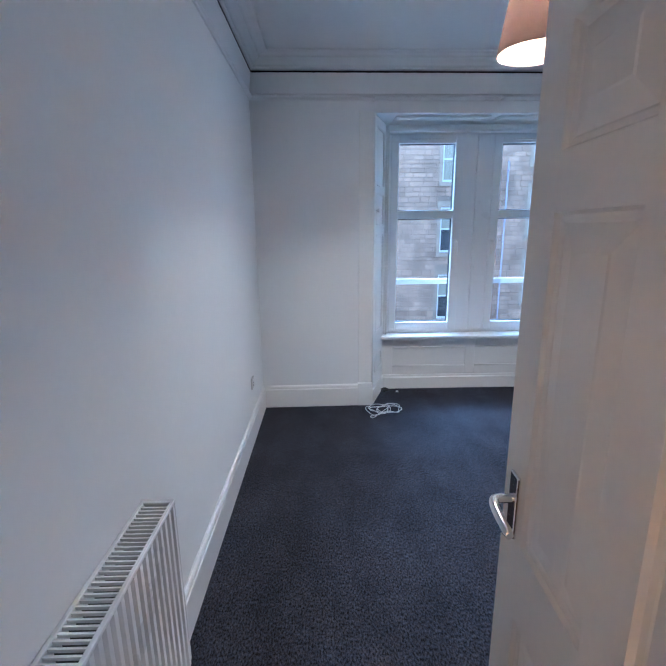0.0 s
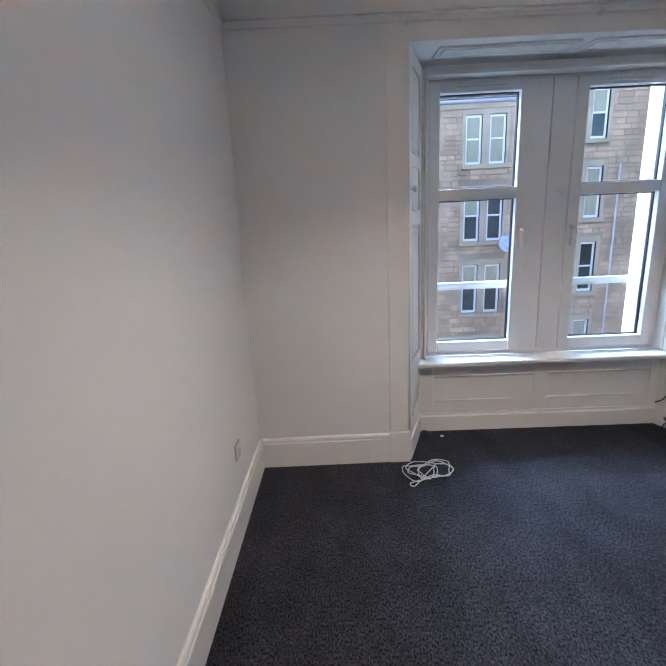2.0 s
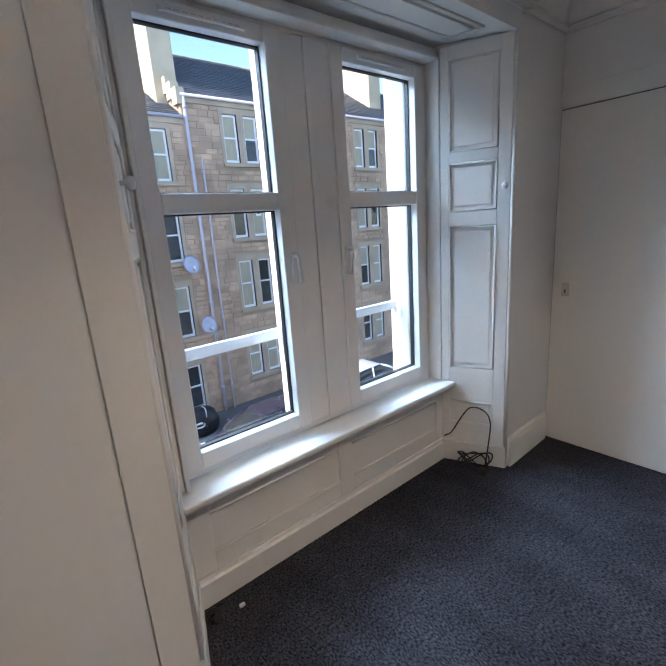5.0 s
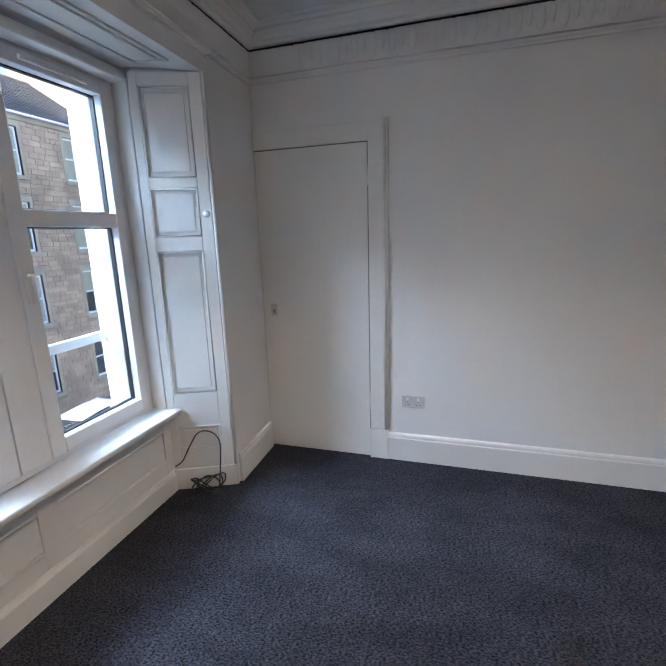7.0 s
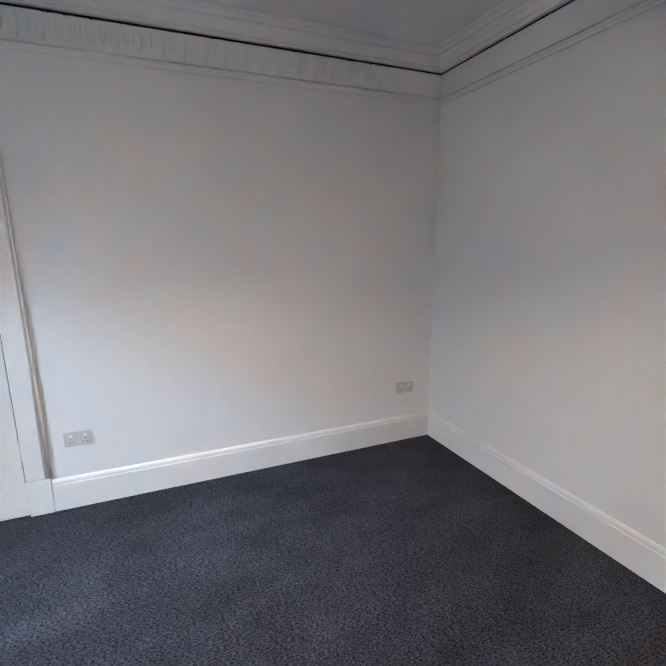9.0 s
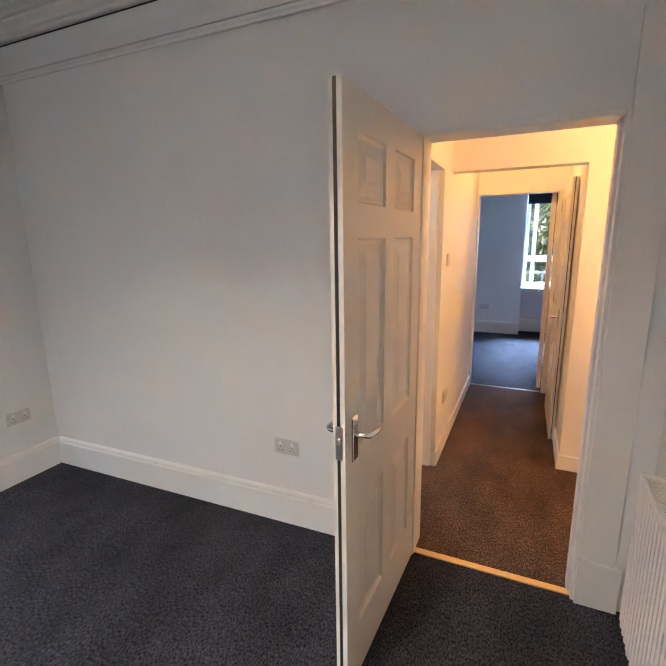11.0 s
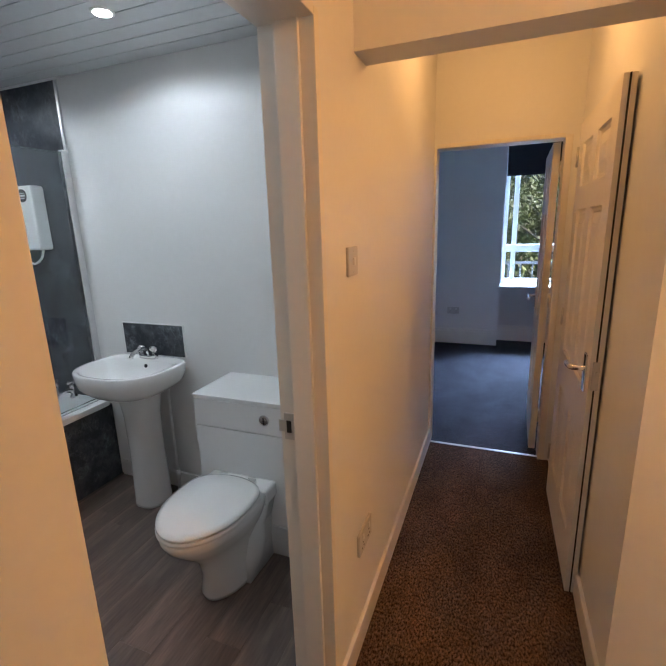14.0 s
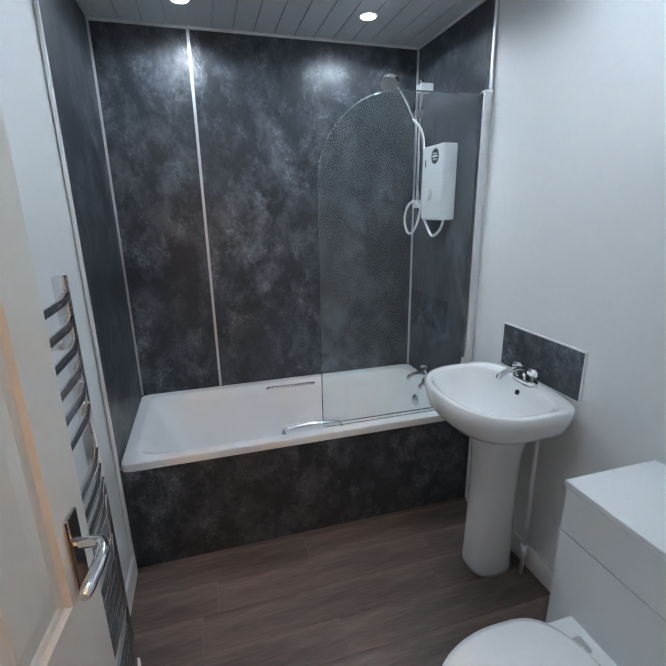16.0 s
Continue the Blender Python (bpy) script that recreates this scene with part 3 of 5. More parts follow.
# panelled apron under the sill
apron = thing("window_apron", (2.3, IY, 0), "white panelled wooden apron below the window sill", "panelling", kind="structure")
part("backing", boxes((IX0 - 0.03, IX1 + 0.03, IY + 0.012, IY + 0.03, 0, 0.52)), GLOSS, apron)
part("rail_frame", rounded(boxes((IX0 - 0.02, 1.55, IY, IY + 0.012, 0.14, 0.52), (2.27, 2.366, IY, IY + 0.012, 0.14, 0.52), (3.10, IX1 + 0.02, IY, IY + 0.012, 0.14, 0.52),
                                (1.55, 2.27, IY, IY + 0.012, 0.425, 0.52), (2.366, 3.10, IY, IY + 0.012, 0.425, 0.52), (1.55, 2.27, IY, IY + 0.012, 0.14, 0.225),
                                (2.366, 3.10, IY, IY + 0.012, 0.14, 0.225)), 0.003), GLOSS, apron)
for a, b in ((1.55, 2.27), (2.366, 3.10)):
    for z in (0.225, 0.415):
        part("panel_bead", tube([(a, IY + 0.004, z + 0.005), (b, IY + 0.004, z + 0.005)], 0.008, 8), GLOSS, apron)
part("plinth", prism([(IY + 0.012, 0), (IY - 0.018, 0), (IY - 0.018, 0.112), (IY - 0.008, 0.122), (IY - 0.006, 0.138), (IY + 0.012, 0.142)], "x", IX0 - 0.03, IX1 + 0.03), GLOSS, apron)


# splayed shutters and soffit
def shutter(side):
    """Folding window shutter in its splayed box, with four bead-framed panels and a knob. Drawn along u from the room to the window."""
    x0, y0 = (OX0, front(OX0)) if side < 0 else (OX1, front(OX1))
    x1, y1 = (IX0, IY) if side < 0 else (IX1, IY)
    run = Vector((x1 - x0, y1 - y0, 0))
    length, d = run.length, run.normalized()
    inward = Vector((-d.y, d.x, 0)) if side > 0 else Vector((d.y, -d.x, 0))
    m = Matrix.Translation((x0, y0, 0)) @ Matrix(((d.x, inward.x, 0, 0), (d.y, inward.y, 0, 0), (0, 0, 1, 0), (0, 0, 0, 1)))
    sh = thing("window_shutter", (x0, y0, 0), "white panelled window shutter folded into the splayed recess", "shutter", "window shutters")
    def put(name, bm, mat=GLOSS, parent=sh, label=""):
        bmesh.ops.recalc_face_normals(bm, faces=bm.faces)
        bm = moved(bm, m)
        bmesh.ops.recalc_face_normals(bm, faces=bm.faces)
        return part(name, bm, mat, parent, label)
    a, b = 0.085, length - 0.045
    rows = [(0.27, 0.425), (0.645, 1.50), (1.58, 1.845), (1.90, 2.36)]
    put("board", boxes((0, length, -0.03, 0.0, 0.0, OZ)))
    fr = [(0.02, a, 0.0, 0.012, 0.14, OZ), (b, length - 0.002, 0.0, 0.012, 0.14, OZ)]
    zs = [0.14] + [z for r in rows for z in r] + [OZ]
    fr += [(a, b, 0.0, 0.012, zs[i], zs[i + 1]) for i in range(0, len(zs), 2)]
    put("frame", rounded(boxes(*fr), 0.003))
    for z0, z1 in rows:
        p = put("panel", rounded(boxes((a + 0.03, b - 0.03, 0.0, 0.006, z0 + 0.03, z1 - 0.03)), 0.003))
        put("bead", tube([(a + 0.006, 0.008, z0 + 0.006), (b - 0.006, 0.008, z0 + 0.006), (b - 0.006, 0.008, z1 - 0.006), (a + 0.006, 0.008, z1 - 0.006)], 0.0075, 6, True), parent=p)
    put("edge_bead", tube([(0.008, 0.004, 0.0), (0.008, 0.004, OZ)], 0.011, 8))
    put("plinth", rounded(boxes((0.004, length, 0.0, 0.022, 0, 0.14)), 0.004))
    k = bmesh.new()
    lathe([(0.006, 0), (0.006, 0.014), (0.016, 0.02), (0.019, 0.03), (0.015, 0.038), (0.004, 0.041)], sides=16, bm=k)
    k = moved(k, Matrix.Translation((0.045, 0.010, 1.70)) @ Matrix.Rotation(radians(-90), 4, "X"))
    put("knob", k, PLASTIC, label="small round white knob")
shutter(-1)
shutter(1)
soffit = thing("window_soffit", (2.3, 4.8, OZ), "white panelled soffit over the window recess", "panelling", kind="structure")
for a, b in ((1.50, 2.27), (2.35, 3.13)):
    part("bead", tube([(a, 4.74, OZ + 0.002), (b, 4.74, OZ + 0.002), (b, 4.94, OZ + 0.02), (a, 4.94, OZ + 0.02)], 0.008, 6, True), GLOSS, soffit)
    part("panel", prism([(4.775, OZ - 0.001), (4.775, OZ + 0.02), (4.905, OZ + 0.03), (4.905, OZ + 0.011)], "x", a + 0.035, b - 0.035), GLOSS, soffit)

# flat pilaster strip left of the window, on its plinth block
bm = skew(rounded(boxes((1.185, OX0, 4.588, 4.602, 0.212, 2.44)), 0.003))
solid("trim_pilaster", bm, GLOSS, "flat white architrave beside the window", "trim")
bm = skew(rounded(boxes((1.18, OX0 + 0.012, 4.572, 4.602, 0, 0.212)), 0.004))
solid("trim_pilaster_block", bm, GLOSS, "white plinth block beside the window", "trim")

# curtain rail
rail = thing("curtain_rail", (2.3, 4.55, 2.55), "thin white metal curtain rail on small brackets", "curtain rail")
part("rail", tube([(1.22, front(1.22) - 0.06, 2.528), (3.5, front(3.5) - 0.06, 2.528)], 0.006, 8), PLASTIC, rail)
for x in (1.30, 2.30, 3.36):
    b = part("bracket", rounded(boxes((x - 0.012, x + 0.012, front(x) - 0.012, front(x) + 0.003, 2.508, 2.548)), 0.003), PLASTIC, rail)
    part("hook", tube([(x, front(x) - 0.008, 2.523), (x, front(x) - 0.05, 2.515), (x, front(x) - 0.068, 2.522), (x, front(x) - 0.066, 2.538)], 0.006, 8), PLASTIC, b)

# outside of the window: sunlit reveals, sill and the safety bar
solid("window_reveal", boxes((3.075, 3.13, 5.215, 5.358, 0.45, 2.52), (1.40, 1.52, 5.215, 5.358, 0.45, 2.52), (2.182, 2.47, 5.215, 5.358, 0.52, 2.44), (1.40, 3.2, 5.21, 5.40, 0.42, 0.52),
                             (1.40, 3.2, 5.215, 5.358, 2.44, 2.56)), SILLWHITE, "white painted masonry reveal outside the window", "window")
bar = thing("safety_bar", (2.3, 5.33, 1.03), "white metal safety bar across the outside of the window", "rail")
part("bar", rounded(boxes((1.5, 3.1, 5.315, 5.345, 1.0, 1.055)), 0.006), UPVC, bar)


# ---- cupboard door on the bedroom wall ----
cup = thing("door_1", (EX, 3.893, 0), "flat white painted cupboard door, closed, on an old lock", "door", kind="structure")
part("leaf", rounded(boxes((EX - 0.012, EX + 0.001, 3.899, 4.668, 0.008, 2.118)), 0.002), GLOSS, cup)
part("gap_shadow", boxes((EX - 0.0015, EX + 0.002, 3.893, 3.899, 0.0, 2.124), (EX - 0.0015, EX + 0.002, 3.899, 4.672, 2.118, 2.124), (EX - 0.0015, EX + 0.002, 4.668, 4.674, 0, 2.118)), DARK, cup)
part("architrave", rounded(boxes((EX - 0.018, EX + 0.001, 3.775, 3.893, 0.222, 2.235), (EX - 0.018, EX + 0.001, 3.893, 4.67, 2.124, 2.235)), 0.003), GLOSS, cup)
part("architrave_bead", tube([(EX - 0.018, 3.788, 0.222), (EX - 0.018, 3.788, 2.24)], 0.010, 8), GLOSS, cup)
part("architrave_bead", tube([(EX - 0.012, 3.770, 0.222), (EX - 0.012, 3.770, 2.243)], 0.008, 8), GLOSS, cup)
part("plinth_block", rounded(boxes((EX - 0.026, EX + 0.001, 3.770, 3.895, 0, 0.222)), 0.003), GLOSS, cup)
lock = part("lock_plate", rounded(boxes((EX - 0.017, EX - 0.011, 4.565, 4.61, 1.015, 1.10)), 0.002), STEEL, cup, "worn steel lock plate")
part("keyhole", boxes((EX - 0.0185, EX - 0.0165, 4.584, 4.591, 1.035, 1.06)), DARK, lock)
for z in (0.36, 1.86):
    part("hinge", tube([(EX - 0.014, 3.896, z), (EX - 0.014, 3.896, z + 0.12)], 0.006, 8), GLOSS, cup)


# ---- six-panel doors ----
def panel_door(name, label, width, height, at, turn, handle_side=1, thick=0.04, lever_steel=CHROME, category="door", seal=(0.34, 0.60)):
    """Moulded six-panel leaf: u from the hinge, v through the thickness. Returns the thing at its hinge."""
    door = tagged(new(name), label, category, "", "structure")
    door.empty_display_size = 0.1
    def put(nm, bm, mat=DOOR, parent=door, lab=""):
        ob = new(nm, mesh_of(nm, bm, mat))
        ob.parent = parent
        return tagged(ob, lab)
    st, mid = 0.105, 0.095
    pw = (width - 2 * st - mid) / 2
    rows = [(0.215, 0.69), (0.87, 1.56), (1.66, height - 0.105)]
    cols = [(st, st + pw), (st + pw + mid, width - st)]
    fr = [(0, st, 0, thick, 0, height), (width - st, width, 0, thick, 0, height), (st + pw, st + pw + mid, 0, thick, 0, height)]
    zs = [0] + [z for r in rows for z in r] + [height]
    for a, b in cols:
        fr += [(a, b, 0, thick, zs[i], zs[i + 1]) for i in range(0, len(zs), 2)]
    leaf = put("leaf", boxes(*fr))
    for a, b in cols:
        for z0, z1 in rows:
            bm = bmesh.new()
            for v0, s in ((0.0, 1), (thick, -1)):
                steps = [(0.0, 0.0), (0.006, 0.009), (0.016, 0.011), (0.020, 0.013), (0.062, 0.005), (0.066, 0.003)]
                rings = [[bm.verts.new((x, v0 + s * dep, z)) for x, z in ((a + i, z0 + i), (b - i, z0 + i), (b - i, z1 - i), (a + i, z1 - i))] for i, dep in steps]
                for p, q in zip(rings, rings[1:]):
                    for k in range(4):
                        bm.faces.new((p[k], p[(k + 1) % 4], q[(k + 1) % 4], q[k]))
                bm.faces.new(rings[-1])
            bmesh.ops.recalc_face_normals(bm, faces=bm.faces)
            put("panel", bm)
    put("edge_seal", boxes((width - 0.0005, width + 0.002, thick * seal[0], thick * seal[1], 0.0, height)), RUBBER, lab="black seal strip in the door edge")
    hx, hz = width - 0.062, 0.945
    for v, s in ((0.0, -1), (thick, 1)):
        plate = put("handle_plate", rounded(boxes((hx - 0.021, hx + 0.021, *sorted((v, v + s * 0.008)), hz - 0.075, hz + 0.075)), 0.004), lever_steel)
        put("lever", tube(arc_path([(hx, v, hz + 0.015), (hx, v + s * 0.035, hz + 0.015), (hx - 0.012, v + s * 0.052, hz + 0.015), (hx - 0.05, v + s * 0.056, hz + 0.012),
                                    (hx - 0.108, v + s * 0.052, hz + 0.004)], 5), [0.0105] * 20 + [0.008], 10), lever_steel, plate)
    put("latch_plate", rounded(boxes((width - 0.001, width + 0.004, thick * 0.2, thick * 0.8, hz - 0.05, hz + 0.06)), 0.002), STEEL)
    put("latch_bolt", rounded(boxes((width + 0.003, width + 0.014, thick * 0.36, thick * 0.64, hz + 0.005, hz + 0.025)), 0.002), STEEL)
    for z in (0.2, 0.98, 1.76):
        put("hinge", tube([(0.0, -0.004, z), (0.0, -0.004, z + 0.09)], 0.006, 8), STEEL)
    door.matrix_world = Matrix.Translation(at) @ Matrix.Rotation(radians(turn), 4, "Z")
    return door


# the bedroom door stands open into the room; its leaf runs along +y from the hinge
panel_door("door_2", "open white six-panel door with chrome lever handles", 0.775, 1.965, (1.318, SY + 0.008, 0.008), 87.6)
frame_bed = thing("door_frame_bedroom", (DX0, SY, 0), "white wooden frame of the bedroom doorway", "door frame", kind="structure")
part("jamb", rounded(boxes((DX0, DX0 + 0.018, 0.896, SY + 0.006, 0, DZ)), 0.002), GLOSS, frame_bed)
part("jamb", rounded(boxes((DX1 - 0.004, DX1 + 0.02, 0.896, SY + 0.006, 0, DZ)), 0.002), GLOSS, frame_bed)
part("head", rounded(boxes((DX0 + 0.018, DX1 - 0.004, 0.896, SY + 0.006, DZ - 0.018, DZ + 0.004)), 0.002), GLOSS, frame_bed)
part("stop", rounded(boxes((DX0 + 0.018, DX0 + 0.03, 0.94, SY - 0.04, 0, DZ - 0.018)), 0.002), GLOSS, frame_bed)
part("architrave", rounded(boxes((0.425, DX0 + 0.003, SY - 0.001, SY + 0.014, 0.215, 2.3)), 0.003), GLOSS, frame_bed)
part("plinth_block", rounded(boxes((0.402, DX0 + 0.006, SY - 0.001, SY + 0.024, 0, 0.215)), 0.003), GLOSS, frame_bed)
part("threshold_strip", rounded(boxes((DX0 + 0.018, DX1 - 0.004, SY - 0.05, SY - 0.012, -0.002, 0.006)), 0.003), BRASS, frame_bed, "brass carpet threshold strip")


# ---- bedroom things ----
def wall_socket(at, turn, double=True, label="double white plastic wall socket"):
    """Face plate with rocker switches and pin holes; local x along the wall, y out of it."""
    w, h = (0.147, 0.086) if double else (0.086, 0.086)
    ob = tagged(new("wall_socket"), label, "wall socket", "wall sockets")
    def put(nm, bm, mat, parent=ob):
        o = new(nm, mesh_of(nm, bm, mat))
        o.parent = parent
        return o
    put("plate", rounded(boxes((-w / 2, w / 2, 0, 0.012, -h / 2, h / 2)), 0.004), SOCKET)
    for cx in ((-0.036, 0.036) if double else (0.0,)):
        s = put("rocker", rounded(boxes((cx - 0.008, cx + 0.008, 0.011, 0.0155, 0.008, 0.03)), 0.002), PLASTIC)
        put("pin_holes", boxes((cx - 0.002, cx + 0.002, 0.0118, 0.0126, -0.004, 0.004), (cx - 0.014, cx - 0.007, 0.0118, 0.0126, -0.023, -0.018),
                               (cx + 0.007, cx + 0.014, 0.0118, 0.0126, -0.023, -0.018)), DARK)
    ob.matrix_world = Matrix.Translation(at) @ Matrix.Rotation(radians(turn), 4, "Z")
    return ob


def wall_switch(at, turn, label="white plastic light switch"):
    ob = tagged(new("light_switch"), label, "light switch", "light switches")
    def put(nm, bm, mat):
        o = new(nm, mesh_of(nm, bm, mat))
        o.parent = ob
        return o
    put("plate", rounded(boxes((-0.043, 0.043, 0, 0.010, -0.043, 0.043)), 0.004), SOCKET)
    put("rocker", rounded(boxes((-0.006, 0.006, 0.009, 0.015, -0.012, 0.012)), 0.002), PLASTIC)
    for z in (-0.03, 0.03):
        put("screw", lathe([(0.003, 0), (0.003, 0.0015)], (0, 0, 0), 8, squash=(1, 1)), STEEL).matrix_local = pose(0, 0.0095, z, -90)
    ob.matrix_world = Matrix.Translation(at) @ Matrix.Rotation(radians(turn), 4, "Z")
    return ob


wall_socket((EX, 3.602, 0.44), 90)
wall_socket((EX, 1.335, 0.44), 90)
wall_socket((1.978, back(1.978), 0.463), 0)
wall_socket((WX, 4.04, 0.43), -90, False, "single white plastic wall socket")
wall_switch((WX, 1.185, 1.405), -90)


def radiator():
    """Panel radiator with fluted front, grille on top, side covers, valve and feet pipes."""
    y0, y1, x0, x1, z0, z1 = RAD
    r = thing("radiator", (x0, (y0 + y1) / 2, z0), "white panel radiator with a slotted top grille", "radiator")
    n = int((y1 - y0) / 0.033)
    out = []
    for i in range(n):
        a, s = y0 + (y1 - y0) * i / n, (y1 - y0) / n
        out += [(x1 - 0.008, a), (x1 - 0.008, a + s * 0.25), (x1, a + s * 0.42), (x1, a + s * 0.83)]
    outline = out + [(x1 - 0.008, y1), (x1 - 0.018, y1), (x1 - 0.018, y0)]
    part("front_panel", prism(outline, "z", z0, z1 - 0.012), RADIATOR, r)
    part("back_panel", rounded(boxes((x0, x0 + 0.012, y0, y1, z0, z1 - 0.01)), 0.003), RADIATOR, r)
    part("convector", boxes(*[(x0 + 0.012, x1 - 0.018, y0 + 0.02 + 0.025 * i, y0 + 0.022 + 0.025 * i, z0 + 0.02, z1 - 0.03) for i in range(int((y1 - y0 - 0.04) / 0.025))]), FIN, r)
    for y in (y0, y1):
        part("side_cover", rounded(boxes((x0, x1, y - 0.004, y + 0.004, z0 + 0.01, z1)), 0.002), RADIATOR, r)
    part("grille_frame", rounded(boxes((x0, x0 + 0.012, y0, y1, z1 - 0.012, z1), (x1 - 0.012, x1, y0, y1, z1 - 0.012, z1), (x0, x1, y0, y0 + 0.014, z1 - 0.012, z1),
                                       (x0, x1, y1 - 0.014, y1, z1 - 0.012, z1)), 0.003), RADIATOR, r)
    bar = mesh_of("grille_bar", boxes((x0 + 0.011, x1 - 0.011, -0.0026, 0.0026, z1 - 0.011, z1 - 0.003)), RADIATOR)
    k, step = 0, 0.0162
    while y0 + 0.024 + k * step < y1 - 0.02:
        o = new("grille_bar", bar)
        o.parent = r
        o.matrix_parent_inverse = Matrix.Translation(-r.location)
        o.location = (0, y0 + 0.024 + k * step, 0)
        k += 1
    v = part("valve", lathe([(0.012, 0), (0.014, 0.01), (0.014, 0.035), (0.018, 0.04), (0.018, 0.085), (0.014, 0.09)], (x0 + 0.05, y1 + 0.035, z0 + 0.03), 16), PLASTIC, r)
    part("pipe", tube([(x0 + 0.05, y1 + 0.035, 0.0), (x0 + 0.05, y1 + 0.035, z0 + 0.04)], 0.0075, 10), PLASTIC, r)
    part("elbow", tube([(x0 + 0.05, y1 - 0.01, z0 + 0.045), (x0 + 0.05, y1 + 0.035, z0 + 0.045)], 0.009, 10), CHROME, r)
    part("pipe", tube([(x0 + 0.05, y0 - 0.03, 0.0), (x0 + 0.05, y0 - 0.03, z0 + 0.05), (x0 + 0.05, y0 + 0.01, z0 + 0.05)], 0.0075, 10), PLASTIC, r)
    for y in (y0 + 0.12, y1 - 0.12):
        part("wall_bracket", boxes((WX, x0 + 0.004, y - 0.012, y + 0.012, z0 + 0.06, z1 - 0.06)), STEEL, r)


RAD = (1.285, 2.085, WX + 0.006, WX + 0.105, 0.16, 0.765)
radiator()

# pendant lamp
PX, PY, PZ = 1.87, 3.12, 2.315
pend = thing("pendant_lamp", (PX, PY, CZ), "taupe fabric drum pendant lamp, switched on", "ceiling lamp")
part("ceiling_rose", lathe([(0.045, 0), (0.045, -0.008), (0.02, -0.03), (0.006, -0.034)], (PX, PY, CZ), 20), PLASTIC, pend)
part("flex", tube([(PX, PY, CZ - 0.03), (PX, PY, PZ + 0.265)], 0.003, 6), PLASTIC, pend)
bm = bmesh.new()
lathe([(0.168, 0.0), (0.125, 0.25)], (PX, PY, PZ), 48, bm)
bmesh.ops.delete(bm, geom=[f for f in bm.faces if len(f.verts) > 4], context="FACES")
shade = part("shade", bm, SHADE, pend)
bm = bmesh.new()
lathe([(0.166, 0.001), (0.123, 0.249)], (PX, PY, PZ), 48, bm)
bmesh.ops.delete(bm, geom=[f for f in bm.faces if len(f.verts) > 4], context="FACES")
bmesh.ops.reverse_faces(bm, faces=bm.faces)
part("lining", bm, SHADE_IN, shade, "cream lining of the shade")
part("rim", tube([(PX + 0.167 * math.cos(a), PY + 0.167 * math.sin(a), PZ) for a in (2 * math.pi * k / 48 for k in range(48))], 0.0022, 6, True), SHADE, shade)
part("spider", tube([(PX - 0.124, PY, PZ + 0.243), (PX + 0.124, PY, PZ + 0.243)], 0.002, 6), STEEL, shade)
part("lamp_holder", lathe([(0.016, 0.0), (0.018, 0.05), (0.01, 0.07)], (PX, PY, PZ + 0.20), 16), PLASTIC, pend)
part("bulb", lathe([(0.004, -0.10), (0.022, -0.09), (0.03, -0.065), (0.026, -0.035), (0.014, -0.005), (0.013, 0.01)], (PX, PY, PZ + 0.20), 20), BULB_WARM, pend)
lamp("pendant_light", "POINT", (PX, PY, PZ + 0.13), 31, (1.0, 0.80, 0.62), 0.06)


# cables on the carpet
def coil(center, turns, spread, rnd, height=0.01):
    pts, a = [], rnd.random() * 6
    cx, cy = center
    for i in range(int(turns * 9)):
        a += 2 * math.pi / 9
        e = spread * (0.55 + 0.45 * rnd.random())
        ox = spread * 0.35 * math.sin(i * 0.31)
        pts.append((cx + ox + e * math.cos(a), cy + 0.85 * e * math.sin(a), 0.006 + height * rnd.random()))
    return pts


rnd = random.Random(4)
wc = thing("white_cable", (1.50, 4.55, 0), "loose tangle of thin white cable on the carpet", "cable")
part("coil", tube(arc_path(coil((1.40, 4.45), 5, 0.135, rnd, 0.03), 5), 0.0032, 6), CABLE_W, wc)
part("tail", tube(arc_path([(1.44, 4.50, 0.012), (1.36, 4.40, 0.006), (1.29, 4.31, 0.005), (1.27, 4.34, 0.005), (1.33, 4.37, 0.005)], 6), 0.0032, 6), CABLE_W, wc)
bc = thing("black_cable", (3.18, 4.82, 0), "coiled black cable rising from the carpet by the window", "cable")
def beside_shutter(y, z, off):
    """A point standing off from the shutter by the window."""
    return (IX1 + (IY - y) * 0.444 - off, y, z)


part("coil", tube(arc_path([beside_shutter(4.74, 0.10, 0.05)] + [beside_shutter(4.80 + 0.085 * math.cos(a), 0.055 + 0.05 * math.sin(1.6 * a + 0.5), 0.07 + 0.03 * math.sin(0.7 * a)) for a in (0.8 * k for k in range(26))], 4), 0.0045, 6), RUBBER, bc)
part("lead", tube(arc_path([beside_shutter(*p) for p in ((4.745, 0.02, 0.06), (4.735, 0.16, 0.05), (4.728, 0.30, 0.045), (4.75, 0.37, 0.045), (4.80, 0.40, 0.045), (4.85, 0.385, 0.045), (4.90, 0.30, 0.045), (4.945, 0.21, 0.045), (4.99, 0.175, 0.04))], 6), 0.0045, 6), RUBBER, bc)
part("plug", rounded(boxes((3.13, 3.18, 4.69, 4.74, 0, 0.04)), 0.01, 3), RUBBER, bc)
so = thing("black_cable_stub", (1.47, 4.93, 0), "short black cable end with a white connector on the carpet", "cable")
part("lump", tube(arc_path([(1.43, 4.94, 0.012), (1.47, 4.96, 0.02), (1.50, 4.93, 0.018), (1.46, 4.91, 0.014), (1.52, 4.95, 0.01)], 5), 0.011, 8), RUBBER, so)
part("connector", rounded(boxes((1.575, 1.60, 4.90, 4.915, 0, 0.012)), 0.003), PLASTIC, so)


